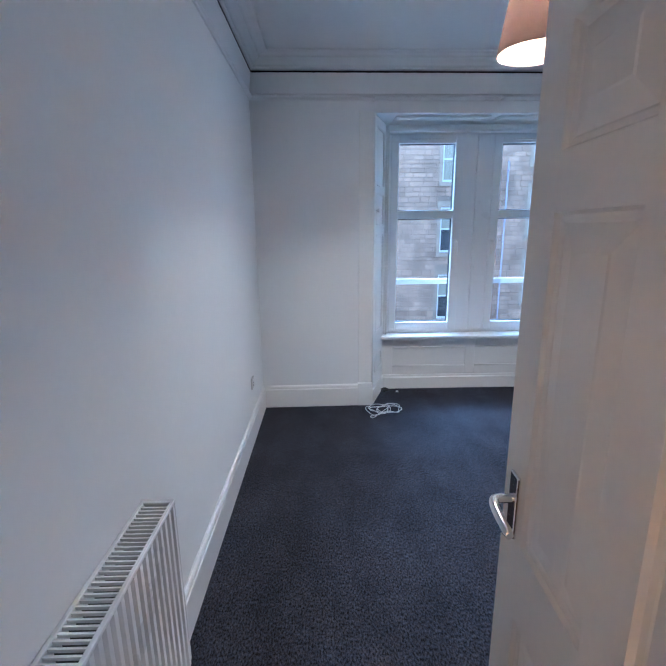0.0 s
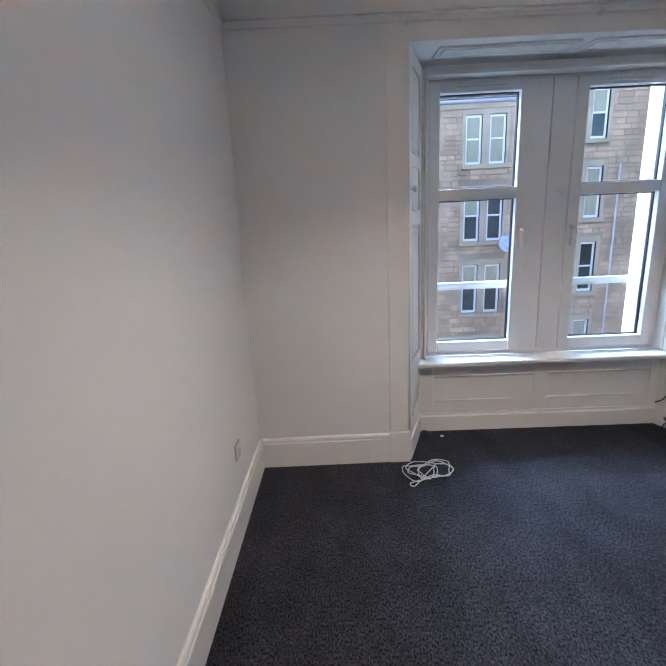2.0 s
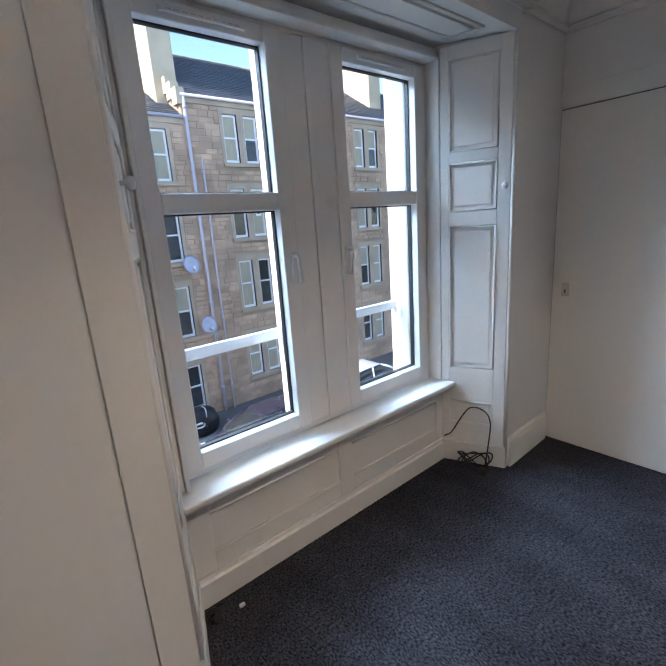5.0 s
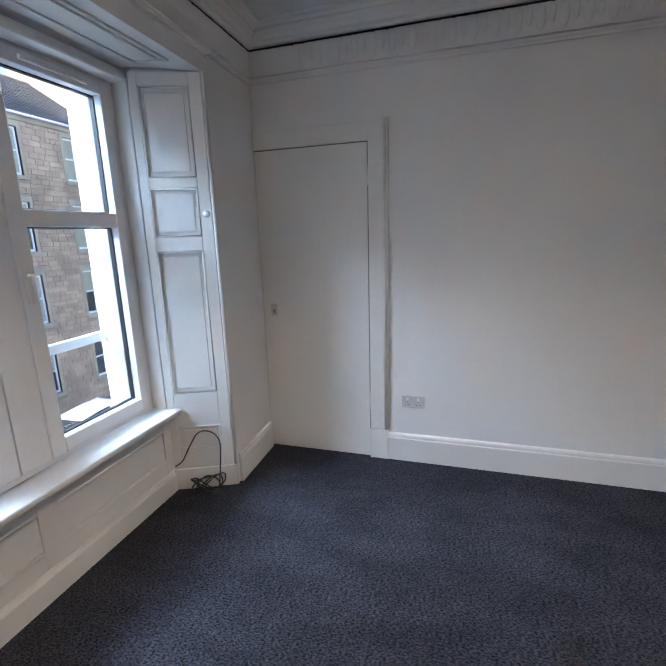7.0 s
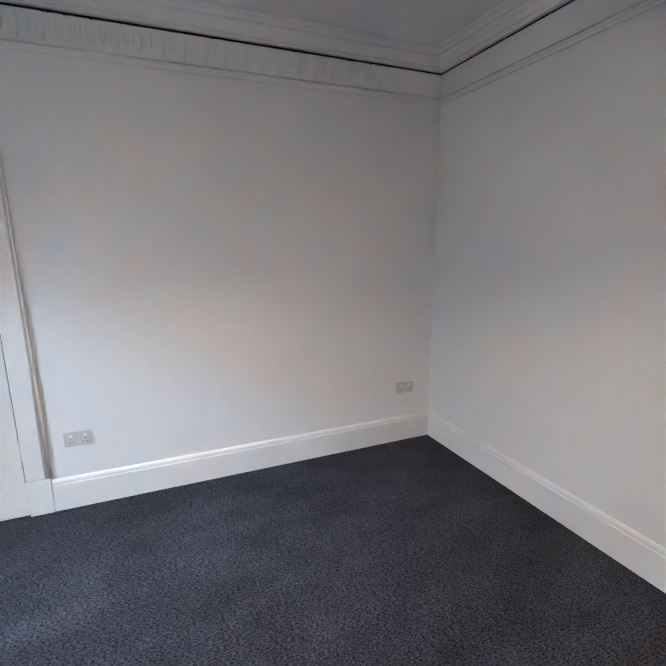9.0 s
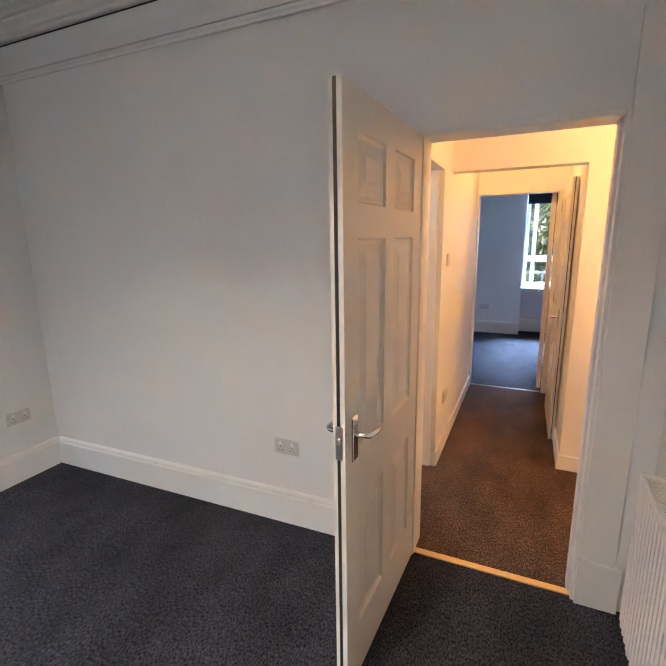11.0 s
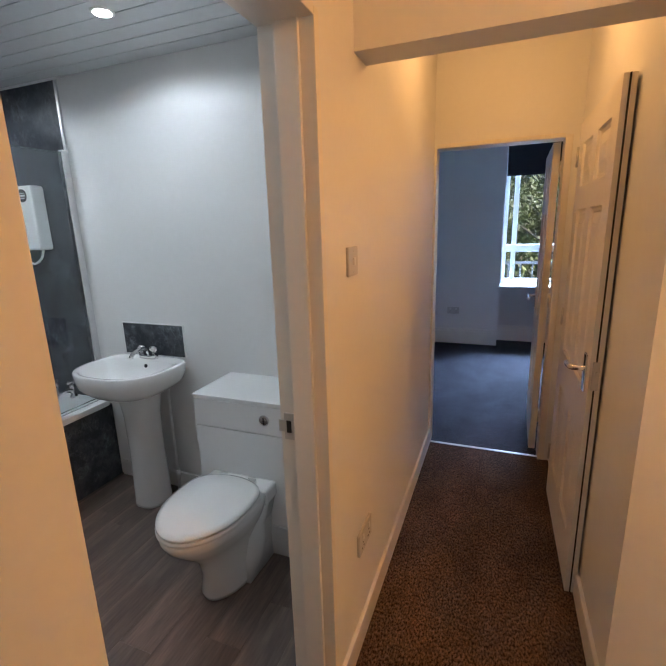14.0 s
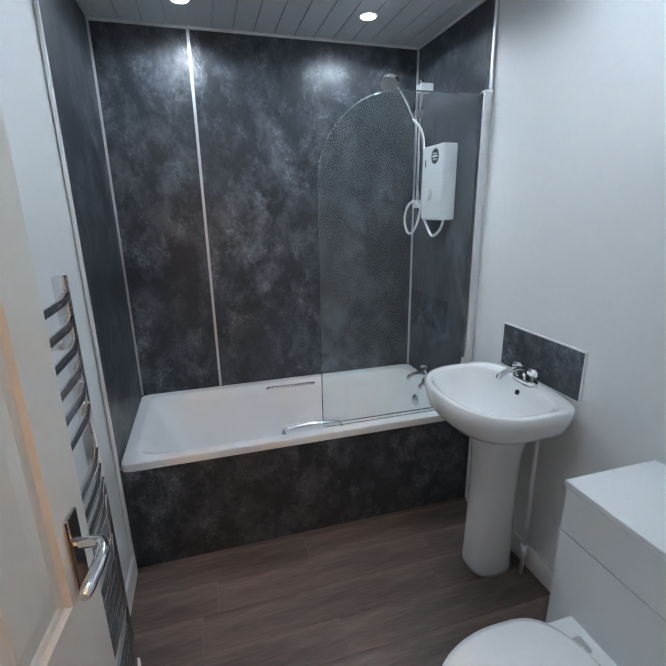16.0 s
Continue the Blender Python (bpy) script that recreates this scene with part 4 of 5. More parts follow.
# ---- hall ----
before_hall = set(bpy.data.objects)
wall_switch((HX, -0.112, 1.418), 90, "white plastic light switch beside the bathroom door")
wall_socket((HX, -0.195, 0.42), 90, True, "double white wall socket low on the passage wall")
fb = thing("door_frame_bathroom", (HX, DOORW[0], 0), "cream painted frame of the bathroom doorway", "door frame", kind="structure")
part("jamb", rounded(boxes((HX - 0.006, BX0 + 0.012, DOORW[0] - 0.02, DOORW[0] + 0.006, 0, 1.985)), 0.002), DOOR, fb)
part("jamb", rounded(boxes((HX - 0.006, BX0 + 0.012, DOORW[1] - 0.006, DOORW[1] + 0.02, 0, 1.985)), 0.002), DOOR, fb)
part("head", rounded(boxes((HX - 0.006, BX0 + 0.012, DOORW[0] + 0.006, DOORW[1] - 0.006, 1.965, 1.99)), 0.002), DOOR, fb)
part("stop", rounded(boxes((HX + 0.03, BX0 - 0.035, DOORW[0] + 0.006, DOORW[0] + 0.018, 0, 1.965)), 0.002), DOOR, fb)
sp = part("strike_plate", rounded(boxes((BX0 - 0.03, BX0 + 0.0, DOORW[0] + 0.005, DOORW[0] + 0.009, 0.94, 1.02)), 0.0015), STEEL, fb)
part("strike_hole", boxes((BX0 - 0.022, BX0 - 0.008, DOORW[0] + 0.0085, DOORW[0] + 0.0105, 0.962, 0.998)), DARK, sp)
part("strike_lip", rounded(boxes((BX0 + 0.0, BX0 + 0.018, DOORW[0] + 0.004, DOORW[0] + 0.008, 0.962, 0.998)), 0.0015), STEEL, sp)
part("threshold_strip", rounded(boxes((HX + 0.085, HX + 0.125, *DOORW, -0.004, 0.007)), 0.003), STEEL, fb, "silver threshold strip")
ff = thing("door_frame_far", (HX, FY, 0), "white frame of the far doorway", "door frame", kind="structure")
part("jamb", rounded(boxes((HX - 0.014, HX + 0.02, FY - 0.124, FY + 0.006, 0, 1.98)), 0.002), DOOR, ff)
part("jamb", rounded(boxes((0.555, 0.592, FY - 0.124, FY + 0.006, 0, 1.98)), 0.002), DOOR, ff)
part("head", rounded(boxes((0.592, HX - 0.014, FY - 0.124, FY + 0.006, 1.965, 1.99)), 0.002), DOOR, ff)
part("threshold_strip", rounded(boxes((0.592, HX - 0.014, FY - 0.04, FY - 0.02, -0.002, 0.005)), 0.003), STEEL, ff, "silver threshold strip")
panel_door("door_4", "open white six-panel door of the far room", 0.70, 1.955, (0.60, FY - 0.125, 0.008), -91.5)
panel_door("door_5", "open white six-panel door folded back in the passage", 0.76, 1.955, (NX + 0.055, -1.39, 0.008), 90.5, seal=(0.42, 0.56))
lamp("hall_light", "POINT", (-0.40, 0.77, 2.28), 9, (1.0, 0.46, 0.15), 0.06)
lamp("passage_light", "POINT", (0.9, -0.95, 2.36), 2.2, (1.0, 0.48, 0.15), 0.06)
for nm, (x, y, z) in (("hall_bulb", (-0.40, 0.77, 2.28)), ("passage_bulb", (0.9, -0.95, 2.36))):
    b = thing("hall_lamp", (x, y, 2.5), "bare warm bulb hanging from the hall ceiling", "ceiling lamp", "hall lamps")
    part("ceiling_rose", lathe([(0.045, 0), (0.045, -0.01), (0.012, -0.03)], (x, y, 2.5), 16), PLASTIC, b)
    part("flex", tube([(x, y, 2.47), (x, y, z + 0.10)], 0.003, 6), PLASTIC, b)
    part("lamp_holder", lathe([(0.016, 0.06), (0.016, 0.11)], (x, y, z), 12), PLASTIC, b)

# far room
wall_socket((1.43, FWY, 0.435), 0)
fw = thing("window_2", (0.5, FWY - 0.3, 0.75), "white plastic window of the far room", "window", kind="structure")
FZ0, FZ1 = 0.76, 2.5
part("window_frame", rounded(boxes((FWX1 - 0.05, FWX1, FWY - 0.39, FWY - 0.3, FZ0, FZ1), (FWX0, FWX0 + 0.05, FWY - 0.39, FWY - 0.3, FZ0, FZ1),
                                  (FWX0 + 0.05, FWX1 - 0.05, FWY - 0.39, FWY - 0.3, FZ0, FZ0 + 0.06), (FWX0 + 0.05, FWX1 - 0.05, FWY - 0.39, FWY - 0.3, FZ1 - 0.06, FZ1),
                                  (FWX0 + 0.05, FWX1 - 0.05, FWY - 0.385, FWY - 0.3, 1.16, 1.25), (0.72, 0.775, FWY - 0.385, FWY - 0.305, FZ0, FZ1)), 0.005), UPVC, fw)
p = part("pane", boxes((FWX0 + 0.05, FWX1 - 0.05, FWY - 0.345, FWY - 0.340, FZ0 + 0.06, FZ1 - 0.06)), GLASS, fw)
p.visible_shadow = False
part("window_sill", rounded(boxes((FWX0 - 0.01, FWX1 + 0.02, FWY - 0.3, FWY + 0.03, 0.735, 0.762)), 0.006), GLOSS, fw)
rb = thing("roller_blind", (0.5, FWY - 0.05, 2.5), "dark navy roller blind, half raised", "blind")
part("fabric", boxes((FWX0 + 0.01, FWX1 - 0.01, FWY - 0.034, FWY - 0.03, 2.07, 2.46)), BLIND, rb)
part("tube", tube([(FWX0 + 0.01, FWY - 0.04, 2.46), (FWX1 - 0.01, FWY - 0.04, 2.46)], 0.022, 14), BLIND, rb)
part("bottom_bar", rounded(boxes((FWX0 + 0.01, FWX1 - 0.01, FWY - 0.038, FWY - 0.026, 2.05, 2.072)), 0.003), BLIND, rb)


# ---- bathroom ----
def plank(w, l):
    return rounded(boxes((0, w - 0.0007, 0, l - 0.0007, -0.012, 0.0)), 0.001, 1)


floor_bath = [o for o in bpy.data.objects if o.name == "floor_bathroom"][0]
rnd = random.Random(9)
PW, PL = 0.155, 0.95
plank_mesh = {}
x = BX0 - 0.03
while x < 3.12:
    y = BY0 - rnd.uniform(0, PL)
    while y < BY1:
        a, b = max(y, BY0), min(y + PL, BY1)
        if b - a > 0.03:
            key = round(b - a, 2)
            if key not in plank_mesh:
                plank_mesh[key] = mesh_of("plank", plank(PW, b - a), VINYL)
            o = new("plank", plank_mesh[key])
            o.parent, o.location = floor_bath, (x + 0.048, a, 0)
        y += PL
    x += PW

wet = thing("wet_wall", (BX1, 0, 0.5), "dark slate laminate shower panels with chrome joints", "wall panel", kind="structure")
T = 0.009
part("panel", boxes((BX1 - T, BX1 - 0.0005, 0.450, BY1 - T, 0.505, BZ)), SLATE, wet)
part("panel", boxes((BX1 - T, BX1 - 0.0005, BY0 + T, 0.446, 0.505, BZ)), SLATE, wet)
part("panel", boxes((3.17, BX1 - T, BY0 + 0.0005, BY0 + T, 0.505, BZ)), SLATE, wet)
part("panel", boxes((3.10, BX1 - T, BY1 - T, BY1 - 0.0005, 0.505, BZ)), SLATE, wet)
part("joint_strip", rounded(boxes((BX1 - T - 0.003, BX1 - T + 0.003, 0.441, 0.455, 0.52, BZ)), 0.002), SATIN, wet)
part("corner_strip", rounded(boxes((BX1 - T - 0.010, BX1 - T + 0.002, BY0 + T - 0.002, BY0 + T + 0.010, 0.52, BZ)), 0.003), SATIN, wet)
part("corner_strip", rounded(boxes((BX1 - T - 0.010, BX1 - T + 0.002, BY1 - T - 0.010, BY1 - T + 0.002, 0.52, BZ)), 0.003), SATIN, wet)
part("edge_strip", rounded(boxes((3.155, 3.172, BY0 + 0.0005, BY0 + T + 0.003, 0.52, BZ)), 0.002), SATIN, wet)
part("edge_strip", rounded(boxes((3.086, 3.102, BY1 - T - 0.003, BY1 - 0.0005, 0.0, BZ)), 0.002), PLASTIC, wet)
part("ceiling_trim", rounded(boxes((BX1 - T - 0.008, BX1 - T, BY0, BY1, BZ - 0.012, BZ)), 0.002), PLASTIC, wet)
part("ceiling_trim", rounded(boxes((3.10, BX1 - T, BY0 + T, BY0 + T + 0.008, BZ - 0.012, BZ)), 0.002), PLASTIC, wet)


def oval(cx, cy, a, b, z, n=48, power=2.0):
    """Ring of points on a superellipse."""
    out = []
    for k in range(n):
        t = 2 * math.pi * k / n
        c, s = math.cos(t), math.sin(t)
        out.append((cx + a * math.copysign(abs(c) ** (2 / power), c), cy + b * math.copysign(abs(s) ** (2 / power), s), z))
    return out


# bath: rim, basin, panel, grips, taps, screen
TX0, TX1, TZ = 3.112, 3.838, 0.52
tub = thing("bathtub", ((TX0 + TX1) / 2, 0.06, 0), "white acrylic bathtub with a dark slate side panel", "bathtub")
cx, cy, hx, hy = (TX0 + TX1) / 2, (BY0 + BY1) / 2 , (TX1 - TX0) / 2, (BY1 - BY0) / 2 - 0.01
rings = [oval(cx, cy, hx, hy, TZ - 0.035, power=40), oval(cx, cy, hx, hy, TZ - 0.034, power=40), oval(cx, cy, hx, hy, TZ - 0.007, power=40), oval(cx, cy, hx - 0.001, hy - 0.001, TZ - 0.003, power=40),
         oval(cx, cy, hx - 0.004, hy - 0.004, TZ, power=36), oval(cx, cy, hx - 0.006, hy - 0.006, TZ, power=30), oval(cx, cy, hx - 0.043, hy - 0.048, TZ, power=12),
         oval(cx, cy, hx - 0.045, hy - 0.05, TZ, power=12), oval(cx, cy, hx - 0.058, hy - 0.065, TZ - 0.008, power=10), oval(cx, cy - 0.01, hx - 0.07, hy - 0.09, TZ - 0.06, power=8),
         oval(cx, cy - 0.02, hx - 0.12, hy - 0.20, TZ - 0.30, power=5), oval(cx, cy - 0.03, hx - 0.16, hy - 0.27, TZ - 0.37, power=4), oval(cx, cy - 0.03, 0.02, 0.02, TZ - 0.38)]
part("shell", loft(rings, caps=False), ACRYLIC, tub)
part("waste", lathe([(0.036, 0), (0.036, 0.004), (0.02, 0.007)], (cx, cy - 0.03, TZ - 0.381), 20), CHROME, tub)
part("side_panel", boxes((TX0 + 0.012, TX0 + 0.022, BY0 + 0.002, BY1 - 0.002, 0.0, TZ - 0.035)), SLATE, tub, "dark slate laminate side panel")
for gx, s in ((TX1 - 0.075, -1), (TX0 + 0.085, 1)):
    part("grip", tube(arc_path([(gx, 0.19, TZ - 0.028), (gx + s * 0.028, 0.175, TZ - 0.012), (gx + s * 0.038, 0.05, TZ - 0.008), (gx + s * 0.028, -0.075, TZ - 0.012), (gx, -0.09, TZ - 0.028)], 6), 0.0085, 10), CHROME, tub, "chrome grip")
def cross_tap(x, y, z, parent):
    t = part("tap", lathe([(0.022, 0), (0.022, 0.012), (0.013, 0.02), (0.013, 0.06), (0.017, 0.065), (0.017, 0.085), (0.008, 0.09)], (x, y, z), 16), CHROME, parent)
    part("handle", tube([(x - 0.03, y, z + 0.10), (x + 0.03, y, z + 0.10)], 0.008, 8), CHROME, t)
    part("handle", tube([(x, y - 0.03, z + 0.10), (x, y + 0.03, z + 0.10)], 0.008, 8), CHROME, t)
    part("spout", tube(arc_path([(x, y, z + 0.05), (x, y + 0.05, z + 0.062), (x, y + 0.10, z + 0.05), (x, y + 0.11, z + 0.03)], 5), 0.011, 10), CHROME, t)
cross_tap(3.52, BY0 + 0.055, TZ - 0.002, tub)
cross_tap(3.38, BY0 + 0.055, TZ - 0.002, tub)
ov = lathe([(0.034, 0), (0.034, 0.006), (0.022, 0.014), (0.02, 0.02)], sides=20)
part("overflow", moved(ov, Matrix.Translation((3.475, BY0 + 0.135, TZ - 0.085)) @ Matrix.Rotation(radians(-90), 4, "X")), CHROME, tub)

scr = thing("shower_screen", (3.17, -0.4, TZ), "clear glass bath screen with a curved top corner and chrome post", "shower screen")
SX, SY0, SY1, SZ1, R = 3.165, BY0 + 0.035, 0.01, 1.955, 0.36
outline = [(SY0, TZ + 0.02), (SY1, TZ + 0.02)]
for k in range(17):
    a = radians(90 * k / 16)
    outline.append((SY1 - R + R * math.cos(a), SZ1 - R + R * math.sin(a)))
outline += [(SY0, SZ1)]
p = part("pane", prism(outline, "x", SX - 0.003, SX + 0.003), SHOWER_GLASS, scr)
p.visible_shadow = False
part("glass_edge", tube([(SX, u, v) for u, v in outline], 0.003, 6), glass_material("polished_glass_edge", (0.75, 0.9, 0.86), 0.25), scr, "polished green glass edge")
part("post", rounded(boxes((SX - 0.018, SX + 0.018, BY0 + 0.002, BY0 + 0.050, TZ, SZ1 + 0.01)), 0.006, 3), CHROME, scr)
part("post_cap", rounded(boxes((SX - 0.016, SX + 0.016, BY0 + 0.002, BY0 + 0.040, SZ1 + 0.01, SZ1 + 0.018)), 0.003), PLASTIC, scr)
part("sweep_seal", rounded(boxes((SX - 0.005, SX + 0.005, SY0, SY1, TZ + 0.003, TZ + 0.022)), 0.002), SHOWER_GLASS, scr)

sh = thing("electric_shower", (3.5, BY0, 1.6), "white electric shower unit with a riser rail and hose", "shower")
body = part("body", rounded(boxes((3.385, 3.585, BY0 + T, BY0 + T + 0.085, 1.44, 1.80)), 0.012, 3), PLASTIC, sh)
kn = lathe([(0.032, 0), (0.030, 0.016), (0.024, 0.02)], sides=24)
part("dial", moved(kn, Matrix.Translation((3.50, BY0 + T + 0.084, 1.565)) @ Matrix.Rotation(radians(-90), 4, "X")), PLASTIC, body)
bd = lathe([(0.036, 0), (0.036, 0.0015)], sides=24)
part("badge", moved(bd, Matrix.Translation((3.455, BY0 + T + 0.0845, 1.745)) @ Matrix.Rotation(radians(-90), 4, "X")), RUBBER, body, "round dark badge")
part("badge_mark", boxes((3.430, 3.480, BY0 + T + 0.085, BY0 + T + 0.0875, 1.741, 1.749), (3.438, 3.472, BY0 + T + 0.085, BY0 + T + 0.0875, 1.755, 1.760),
                         (3.438, 3.472, BY0 + T + 0.085, BY0 + T + 0.0875, 1.729, 1.734)), PLASTIC, body)
part("indicator", boxes((3.545, 3.552, BY0 + T + 0.084, BY0 + T + 0.0865, 1.70, 1.735)), DARK, body)
RX, RY = 3.70, BY0 + T + 0.05
part("riser_rail", tube([(RX, RY, 1.50), (RX, RY, 2.14)], 0.013, 12), CHROME, sh)
for z in (1.52, 2.10):
    part("rail_bracket", rounded(boxes((RX - 0.045, RX + 0.018, BY0 + T, RY + 0.018, z - 0.02, z + 0.02)), 0.006), PLASTIC, sh)
part("slider", rounded(boxes((RX - 0.03, RX + 0.03, RY - 0.018, RY + 0.045, 1.955, 1.995)), 0.008, 3), CHROME, sh)
part("handset_stem", tube(arc_path([(RX - 0.005, RY + 0.04, 1.95), (RX + 0.01, RY + 0.075, 2.03), (RX + 0.02, RY + 0.12, 2.10), (RX + 0.02, RY + 0.155, 2.135)], 5), 0.010, 12), CHROME, sh)
hd = lathe([(0.014, 0.036), (0.042, 0.016), (0.052, 0.0), (0.048, -0.014)], sides=24)
part("shower_head", moved(hd, Matrix.Translation((RX + 0.02, RY + 0.17, 2.125)) @ Matrix.Rotation(radians(22), 4, "X") @ Matrix.Rotation(radians(30), 4, "Y")), CHROME, sh)
loop = [(3.42, BY0 + T + 0.04, 1.45), (3.44, RY, 1.39), (3.50, RY + 0.01, 1.36), (3.57, RY + 0.01, 1.42), (3.62, RY + 0.02, 1.50), (3.69, RY + 0.03, 1.535), (3.765, RY + 0.03, 1.50),
        (3.79, RY + 0.03, 1.43), (3.745, RY + 0.03, 1.365), (3.665, RY + 0.035, 1.375), (3.615, RY + 0.03, 1.45), (3.605, RY + 0.02, 1.56), (3.60, RY + 0.02, 1.75), (3.615, RY + 0.03, 1.88), (RX - 0.004, RY + 0.045, 1.955)]
part("hose", tube(arc_path(loop, 7), 0.0065, 8), PLASTIC, sh)

# basin on its pedestal
bs = thing("pedestal_basin", (2.71, BY0, 0), "white ceramic basin on a pedestal with chrome taps", "basin")
bx, by, bw, bd_, bz = 2.715, -0.545, 0.272, 0.225, 0.835
def bowl_ring(s, z, dy=0.0, cut=True):
    out = []
    for px, py, _ in oval(bx, by + dy, bw * s, bd_ * s, z, 48, 2.4):
        out.append((px, max(py, BY0 + 0.004) if cut else py, z))
    return out
def rim_ring(k, z):
    out = []
    for i in range(48):
        t = 2 * math.pi * i / 48
        c, s = math.cos(t), math.sin(t)
        x = bx + bw * k * math.copysign(abs(c) ** 0.78, c)
        yy = by + bd_ * k * (math.copysign(abs(s) ** 0.9, s) if s > 0 else math.copysign(abs(s) ** 0.35, s) * 0.95)
        out.append((x, max(yy, BY0 + 0.003), z))
    return out
rings = [rim_ring(0.32, 0.665), rim_ring(0.52, 0.68), rim_ring(0.78, 0.708), rim_ring(0.93, 0.745), rim_ring(0.985, 0.79), rim_ring(0.995, bz - 0.006), rim_ring(0.975, bz),
         rim_ring(0.93, bz)]
inner = [(0.90, -0.001, 0), (0.87, -0.010, 0), (0.78, -0.045, 0), (0.60, -0.095, 0), (0.32, -0.13, 0), (0.06, -0.137, 0)]
for s, dz, _ in inner:
    rings.append([(bx + (p[0] - bx) * s / 0.93, by + 0.022 + (p[1] - by) * s * 0.88 / 0.93, bz + dz) for p in rim_ring(0.93, bz)])
part("bowl", loft(rings), CERAMIC, bs)
ped = [oval(bx, -0.60, a, b, z, 32, 2.6) for a, b, z in ((0.090, 0.096, 0), (0.090, 0.096, 0.02), (0.087, 0.093, 0.05), (0.082, 0.088, 0.35), (0.086, 0.092, 0.55), (0.105, 0.105, 0.68))]
part("pedestal", loft(ped), CERAMIC, bs)
ofl = lathe([(0.011, 0), (0.011, 0.003)], sides=14)
part("overflow", moved(ofl, Matrix.Translation((bx, -0.672, bz - 0.04)) @ Matrix.Rotation(radians(-70), 4, "X")), DARK, bs)
part("waste", lathe([(0.022, 0), (0.02, 0.004)], (bx, by + 0.03, bz - 0.139), 16), CHROME, bs)
tp = part("tap_body", loft([oval(bx, -0.700, 0.062, 0.024, z, 24, 2.6) for z in (bz - 0.001, bz + 0.012, bz + 0.02)]), CHROME, bs)
part("spout", tube(arc_path([(bx, -0.70, bz + 0.015), (bx, -0.69, bz + 0.05), (bx, -0.64, bz + 0.062), (bx, -0.585, bz + 0.045), (bx, -0.575, bz + 0.03)], 5), 0.011, 10), CHROME, tp)
for x in (bx - 0.042, bx + 0.042):
    h = part("tap_head", lathe([(0.012, 0.015), (0.012, 0.04), (0.020, 0.045), (0.022, 0.065), (0.012, 0.072)], (x, -0.70, bz), 14), CHROME, tp)
    part("arm", tube([(x - 0.026, -0.70, bz + 0.058), (x + 0.026, -0.70, bz + 0.058)], 0.0065, 8), CHROME, h)
    part("arm", tube([(x, -0.726, bz + 0.058), (x, -0.674, bz + 0.058)], 0.0065, 8), CHROME, h)
for x in (bx - 0.105, bx + 0.11):
    part("supply_pipe", tube([(x, -0.70, 0.0), (x, -0.70, 0.62), (x, -0.715, 0.70)], 0.0085, 8), PLASTIC, bs)
part("isolating_valve", lathe([(0.014, 0), (0.014, 0.05)], (bx - 0.105, -0.70, 0.10), 10), PLASTIC, bs)
sb = thing("splashback", (bx, BY0, 0.84), "small dark slate splashback behind the basin", "splashback")
part("panel", boxes((2.503, 2.929, BY0 + 0.0005, BY0 + 0.009, 0.838, 1.016)), SLATE, sb)
part("edge_trim", rounded(boxes((2.497, 2.503, BY0, BY0 + 0.011, 0.838, 1.022), (2.929, 2.935, BY0, BY0 + 0.011, 0.838, 1.022), (2.503, 2.929, BY0, BY0 + 0.011, 1.016, 1.022)), 0.0015), PLASTIC, sb)

# toilet unit
un = thing("cistern_unit", (1.96, BY0, 0), "white gloss back-to-wall cistern unit", "cistern cabinet")
U0, U1, UF = 1.715, 2.213, -0.437
part("worktop", rounded(boxes((U0 - 0.004, U1 + 0.004, BY0, UF + 0.004, 0.757, 0.777)), 0.003), LAMINATE, un)
part("carcass", boxes((U0, U1, BY0, UF - 0.018, 0.07, 0.757)), LAMINATE, un)
part("top_panel", rounded(boxes((U0, U1, UF - 0.018, UF, 0.62, 0.755)), 0.002), LAMINATE, un)
part("front_panel", rounded(boxes((U0, U1, UF - 0.018, UF, 0.155, 0.616)), 0.002), LAMINATE, un)
part("plinth", rounded(boxes((U0, U1, UF - 0.012, UF + 0.004, 0, 0.152)), 0.002), LAMINATE, un)
fl = lathe([(0.025, 0), (0.025, 0.006), (0.019, 0.012), (0.0185, 0.009)], sides=28)
fl = part("flush_button", moved(fl, Matrix.Translation((1.835, UF, 0.69)) @ Matrix.Rotation(radians(-90), 4, "X")), CHROME, un)
part("button_split", boxes((1.834, 1.836, UF + 0.008, UF + 0.0125, 0.674, 0.706)), DARK, fl)

tl = thing("toilet", (1.96, UF, 0), "white ceramic back-to-wall toilet with a closed lid", "toilet")
tx, W = 1.96, 0.178
def egg(hw, y0, y1, z, n=48, nose=1.0):
    """Toilet outline: blunt at the wall end y0, rounded at the front y1."""
    out = []
    ym, a, b = y0 + (y1 - y0) * 0.42, None, None
    for k in range(n):
        t = 2 * math.pi * k / n
        c, s = math.cos(t), math.sin(t)
        out.append((tx + hw * c, ym + ((y1 - ym) * s if s > 0 else (ym - y0) * math.copysign(abs(s) ** 0.55, s)), z))
    return out
yb, yf = UF + 0.002, 0.072
part("pan", loft([egg(0.105, yb, -0.10, 0.0), egg(0.108, yb, -0.095, 0.02), egg(0.100, yb, -0.11, 0.10), egg(0.108, yb, -0.08, 0.20), egg(0.14, yb, 0.0, 0.28), egg(0.168, yb, 0.06, 0.345), egg(0.176, yb, 0.078, 0.38), egg(0.172, yb, 0.074, 0.395)]), CERAMIC, tl)
